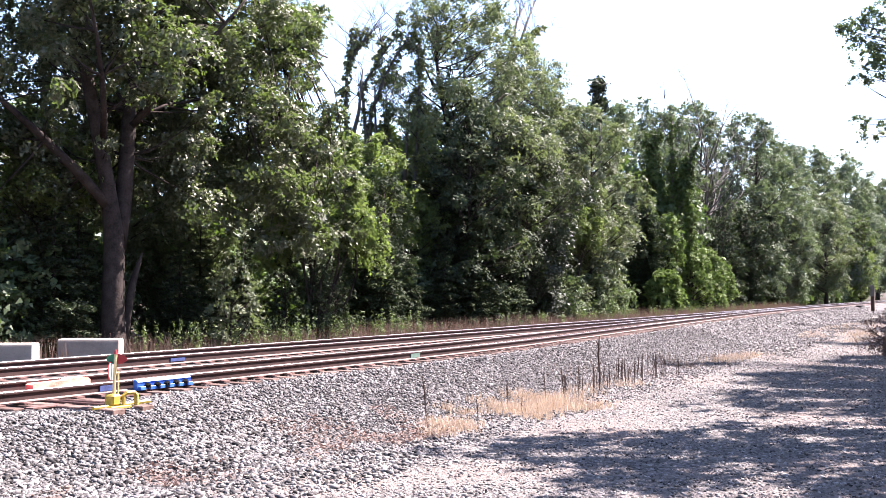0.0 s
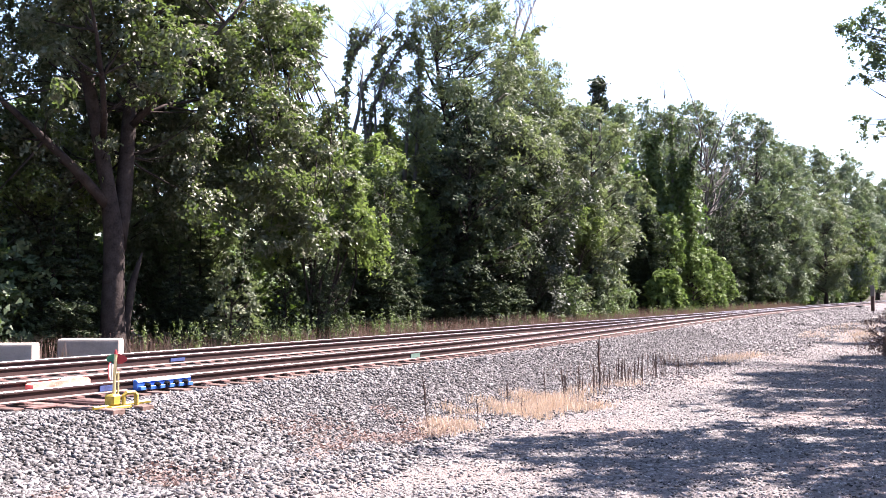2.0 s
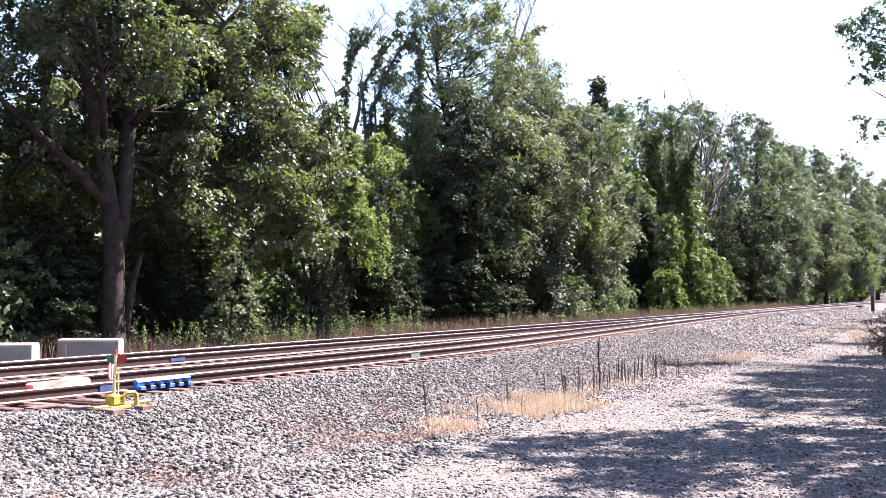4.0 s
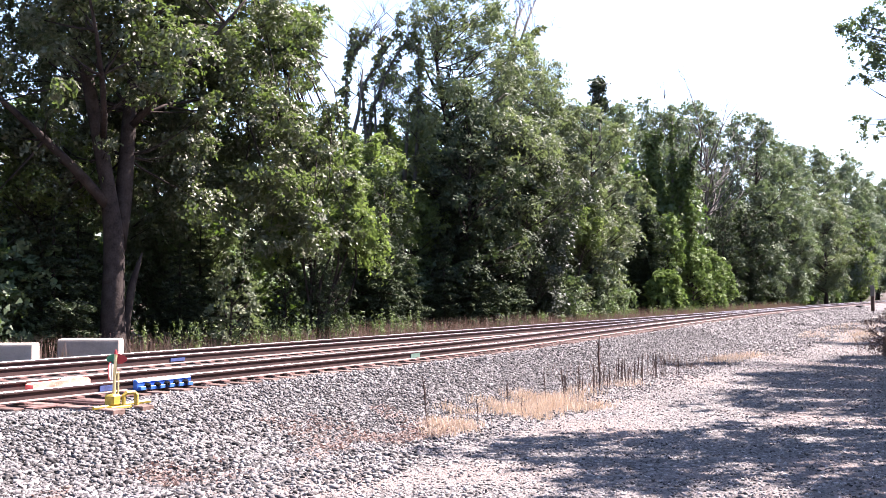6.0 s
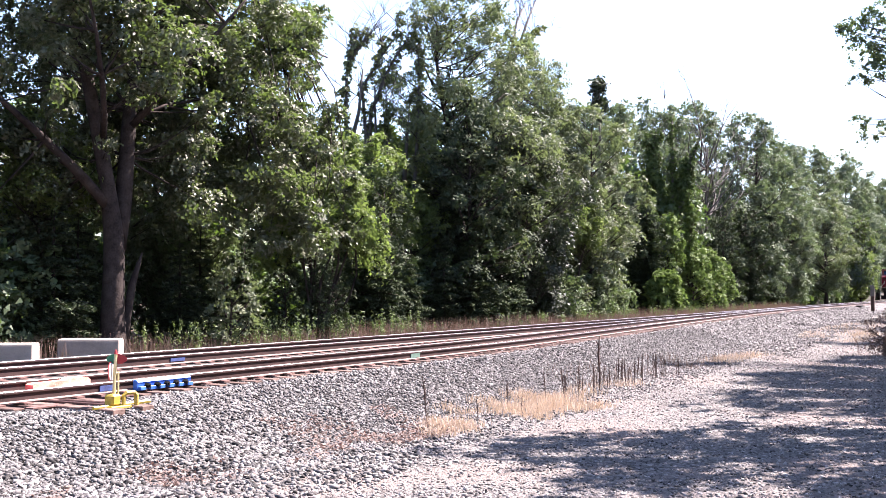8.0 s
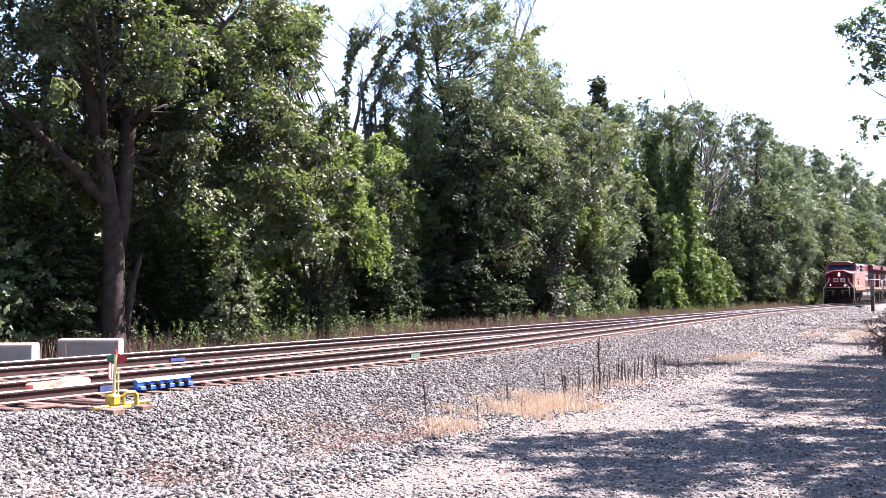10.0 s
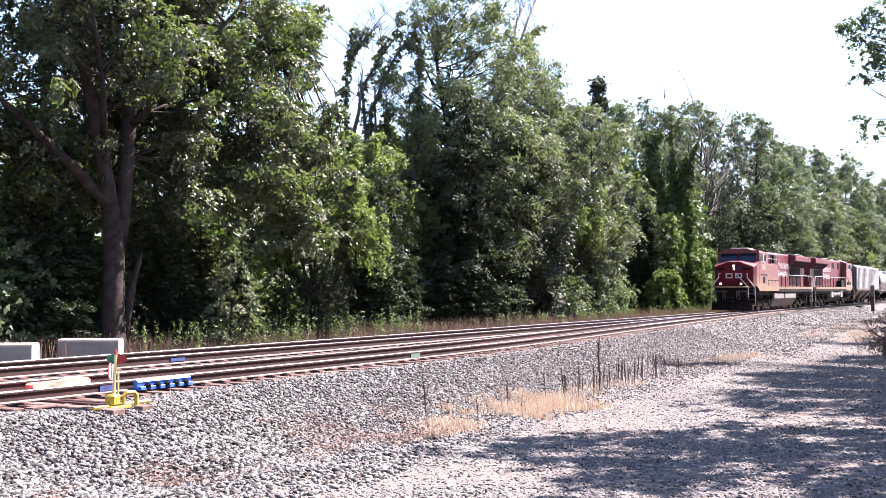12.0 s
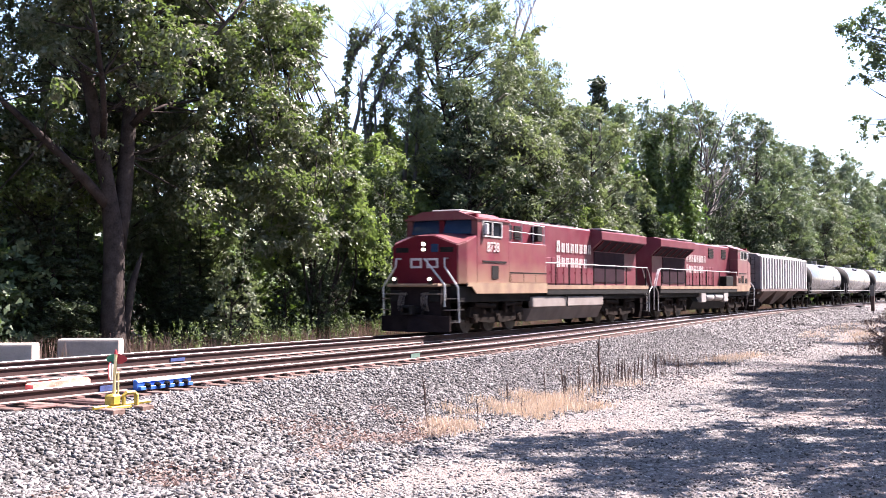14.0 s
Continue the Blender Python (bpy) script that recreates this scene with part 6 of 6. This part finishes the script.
blades("dry_grass", "tan dry grass at the foot of the ballast", [p for p in patch(16.6, 24.4, 8.8, 11.5, 5600, -0.02) if p[1] < 0.585 * p[0] and p[1] > 12.4 - 0.16 * p[0]], 0.20, DRY, 1)
blades("dry_grass", "sparse tan dry grass on the lane's edge", patch(24, 30, 9.8, 10.8, 450, 0.0), 0.22, DRY, 2)
blades("dry_grass", "tan dry grass further along the lane", patch(37, 44, 9.8, 10.9, 700, 0.0), 0.22, DRY, 3)
blades("dry_grass", "tan dry grass far along the lane", patch(60, 100, 9.5, 13.0, 1700, 0.12) + patch(58, 68, 8.6, 9.9, 700, -0.2), 0.25, DRY, 4)
far_pts = [(x, y, ground_z(x, y)) for x, y in zip(GR.uniform(10, 120, 34000), GR.uniform(22.6, 25.4, 34000)) if x > 23.2 or y > 24.0]
blades("dead_grass", "brown dead grass between the track and the wood", far_pts, 0.85, DRY_PINK, 6, 0.1, 1, 0.007, lean=0.10)
weeds = [(x, y, ground_z(x, y)) for x, y in zip(GR.uniform(24, 110, 330), GR.uniform(23.4, 25.2, 330)) if noise.noise((x * 0.25, y * 0.3, 5)) > -0.05]
rng = np.random.default_rng(8)
weeds += [(x, y, ground_z(x, y)) for x, y in zip(GR.uniform(26, 41, 120), GR.uniform(23.8, 24.8, 120))]
PW, NW = [], []
for x, y, z in weeds:
    h = rng.uniform(0.5, 0.95) * (1.3 if x < 41 else 1.0)
    k = 44
    t = rng.random(k)
    PW.append(np.stack([x + rng.normal(size=k) * 0.04, y + rng.normal(size=k) * 0.04, z + 0.15 + h * t], 1))
    NW.append(rng.normal(size=(k, 3)) + np.array((0, -0.4, 0.5)))
tagged(new("tall_weeds", leaves("tall_weeds", np.concatenate(PW), np.concatenate(NW), 0.10, WEED, rng, 0.35)), "tall green weeds in front of the trees", "weeds", kind="stuff")


def stalk():
    root = thing("weed_stalk", "dry dark weed stalk on the ballast slope", "weed", pose(0, 0, 0), "weed stalks")
    bm = bmesh.new()
    tube(bm, [(0, 0, -0.05), (0.01, 0, 0.3), (0.0, 0.01, 0.62), (0.02, 0, 0.95)], [0.012, 0.011, 0.022, 0.006], 5)
    for k in range(7):
        a = k * 2.4
        z = 0.25 + k * 0.09
        tube(bm, [(0, 0, z), (math.cos(a) * 0.05, math.sin(a) * 0.05, z + 0.07)], [0.007, 0.012], 4)
    part("stem", bm, STALK, root)
    return root


first = stalk()
SPOTS = []
for i in range(46):
    x = 24.0 + 8.5 * GR.random() ** 0.8
    SPOTS.append((x, GR.uniform(9.9, 11.0), GR.uniform(0.3, 0.8)))
SPOTS += [(18.75, 10.9, 1.0), (21.8, 10.6, 0.75), (26.6, 10.3, 1.5), (24.3, 10.3, 0.8), (19.6, 10.2, 0.5), (21.0, 9.9, 0.45)]
x, y, s = SPOTS[0]
first.matrix_basis = Matrix.LocRotScale((x, y, slope_z(x, y)), None, (s, s, s))
for x, y, s in SPOTS[1:]:
    o = copy_thing(first, Matrix.Translation((x, y, slope_z(x, y))))
    o.matrix_basis = Matrix.LocRotScale((x, y, slope_z(x, y)), Euler((GR.normal() * 0.06, GR.normal() * 0.06, GR.uniform(0, 6))), (s, s, s))


blades("brown_weeds", "brown weeds on the shaded edge of the lane", patch(46, 51, 6.0, 7.0, 70, -0.3), 0.9, DRY_PINK, 9, 0.3, 1, 0.004, "weeds", 0.3)
blades("brown_weeds", "small dead weed tufts on the lane", [(20.3, 4.35, -1.02)] * 30 + [(21.0, 4.2, -1.02)] * 26, 0.2, STALK, 10, 0.16, 1, 0.0025, "weeds", 0.4)
blades("brown_weeds", "thin brown weeds along the foot of the bank", patch(27, 40, 10.4, 12.2, 420, 0.1), 0.34, DRY_PINK, 12, 0.15, 1, 0.005, "weeds")
bits = patch(14.6, 18.8, 9.6, 11.9, 1500, -0.1) + patch(9, 17.0, 9.7, 10.7, 400, 0.0) + patch(9.2, 11.6, 10.2, 11.1, 420, -0.2)
rng = np.random.default_rng(14)
NB = rng.normal(size=(len(bits), 3)) * 0.4 + np.array((0, 0, 1.0))
tagged(new("leaf_litter", leaves("leaf_litter", np.array(bits) + np.array((0, 0, 0.055)), NB, 0.06, LITTER, rng, 0.7, 0.0)), "reddish dead leaves at the foot of the bank", "leaf litter", kind="stuff")


tree("dead_bush", "brown withered bush on the edge of the lane", 46.3, 5.75, -1.0, 1.8, 0.95, 0.1, 20, 420, 0.075, LITTER, 63, 0.02, bark=STALK, size=0.34, category="bush", twigs=3)


def switch_machine():
    root = thing("switch_machine", "low dark switch machine beside the main track", "switch machine", pose(121.0, 17.75, -0.45))
    bm = bmesh.new()
    box(bm, -0.9, 0.9, -0.25, 0.25, 0.0, 0.34, 0.04)
    part("case", bm, BLACK, root)
    bm = bmesh.new()
    box(bm, -0.1, 0.1, 0.25, 1.2, 0.16, 0.20)
    part("rod", bm, RUST, root)


switch_machine()


def throw_rods():
    root = thing("throw_rod", "rusty rods from the switch stand to the rails", "rod", pose(12.40, 12.95, -0.195))
    for dx in (-0.08, 0.12):
        bm = bmesh.new()
        tube(bm, [(dx, 0, 0.02), (dx + 0.1, 1.4, 0.0), (dx + 0.12, 3.0, 0.0)], 0.022, 6)
        part("bar", bm, RUST, root)
    for x, y in ((-0.55, 0.9), (0.5, 0.75), (1.2, 1.1)):
        bm = bmesh.new()
        box(bm, x - 0.3, x + 0.3, y - 0.1, y + 0.1, -0.02, 0.0)
        part("plate", bm, RUST, root)


throw_rods()


# ---- loose stones ----
def stones(name, label, places, sizes, material, seed):
    """Angular stones, each a squashed and skewed eight-sided lump."""
    rng = np.random.default_rng(seed)
    k = len(places)
    base = np.array(((1, 0, 0), (-1, 0, 0), (0, 1, 0), (0, -1, 0), (0, 0, 1), (0, 0, -1)), float)
    V = base[None] * rng.uniform(0.55, 1.25, (k, 6, 1)) + rng.normal(size=(k, 6, 3)) * 0.22
    q = rng.normal(size=(k, 4))
    q /= np.linalg.norm(q, axis=1, keepdims=True)
    w, x, y, z = q.T
    R = np.stack([1 - 2 * (y * y + z * z), 2 * (x * y - z * w), 2 * (x * z + y * w), 2 * (x * y + z * w), 1 - 2 * (x * x + z * z), 2 * (y * z - x * w), 2 * (x * z - y * w), 2 * (y * z + x * w), 1 - 2 * (x * x + y * y)], 1).reshape(k, 3, 3)
    V = np.einsum("kij,knj->kni", R, V) * np.asarray(sizes)[:, None, None] * np.array((1.1, 1.1, 0.8)) + np.asarray(places)[:, None, :]
    F = np.array(((0, 2, 4), (2, 1, 4), (1, 3, 4), (3, 0, 4), (2, 0, 5), (1, 2, 5), (3, 1, 5), (0, 3, 5)))
    idx = (F[None] + 6 * np.arange(k)[:, None, None]).astype(np.int32)
    me = bpy.data.meshes.new(name)
    me.vertices.add(6 * k)
    me.loops.add(24 * k)
    me.polygons.add(8 * k)
    me.vertices.foreach_set("co", V.astype(np.float32).ravel())
    me.loops.foreach_set("vertex_index", idx.ravel())
    me.polygons.foreach_set("loop_start", np.arange(0, 24 * k, 3, dtype=np.int32))
    me.update(calc_edges=True)
    me.materials.append(material)
    return tagged(new(name, me), label, "stones", kind="stuff")


def scatter(count, x0, x1, fall, f0, f1, near):
    """Places on the bank: f runs from the crest (0) to the foot (1); more of them where the camera stands near."""
    out = []
    while len(out) < count:
        x = x0 + (x1 - x0) * GR.random() ** near
        f = GR.uniform(f0, f1)
        y = crest(x) - fall * f
        out.append((x, y, slope_z(x, y) + 0.008))
    return out


spots = scatter(60000, 8.5, 62, 2.9, -0.30, 1.12, 2.0) + scatter(5000, 8.5, 62, 2.9, 1.1, 1.6, 1.4)
foot = np.array([1.25 if x < 15.0 and y < 12.0 else 1.0 for x, y, _ in spots])      # coarser stones at the foot of the bank
stones("ballast_stones", "grey angular ballast stones on the bank", spots, np.random.default_rng(3).uniform(0.020, 0.050, len(spots)) * foot, STONE, 31)
lane = []
while len(lane) < 32000:
    x = 9 + 40 * GR.random() ** 2.2
    y = GR.uniform(max(2.0, 0.1 * x), 11.6)
    lane.append((x, y, ground_z(x, y) + 0.003))
stones("gravel_stones", "small pale gravel stones on the lane", lane, np.random.default_rng(4).uniform(0.014, 0.037, len(lane)), GRAVEL_STONE, 33)
far = scatter(8500, 52, 125, 2.9, -0.3, 1.2, 1.3) + scatter(2500, 45, 125, 2.9, 1.1, 2.0, 1.2)
stones("ballast_stones", "grey ballast stones further along the bank", far, np.random.default_rng(5).uniform(0.045, 0.085, len(far)), STONE, 35)
lane = []
while len(lane) < 6000:
    x, y = GR.uniform(34, 100), GR.uniform(4.0, 12.5)
    lane.append((x, y, ground_z(x, y) + 0.003))
stones("gravel_stones", "pale gravel stones further along the lane", lane, np.random.default_rng(6).uniform(0.025, 0.055, len(lane)), GRAVEL_STONE, 37)


def motions():
    """The train rolls in at an even pace; every wheelset turns with it."""
    for car, _ in CARS:
        m = car.matrix_basis.copy()
        rows = []
        for i in range(141):
            t = i / 10
            rows.append((t, Matrix.Translation((SPEED * (14.0 - t), 0, 0)) @ m))
        walk(car, rows)
    for ob, x, r in WHEELSETS:
        way = -1 if ob.parent.matrix_basis.to_3x3()[0][0] > 0 else 1
        rows = []
        for i in range(421):
            t = i / 30
            rows.append((t, pose(x, 0, r, 0, way * math.degrees(SPEED * t / r), 0)))
        walk(ob, rows)


motions()
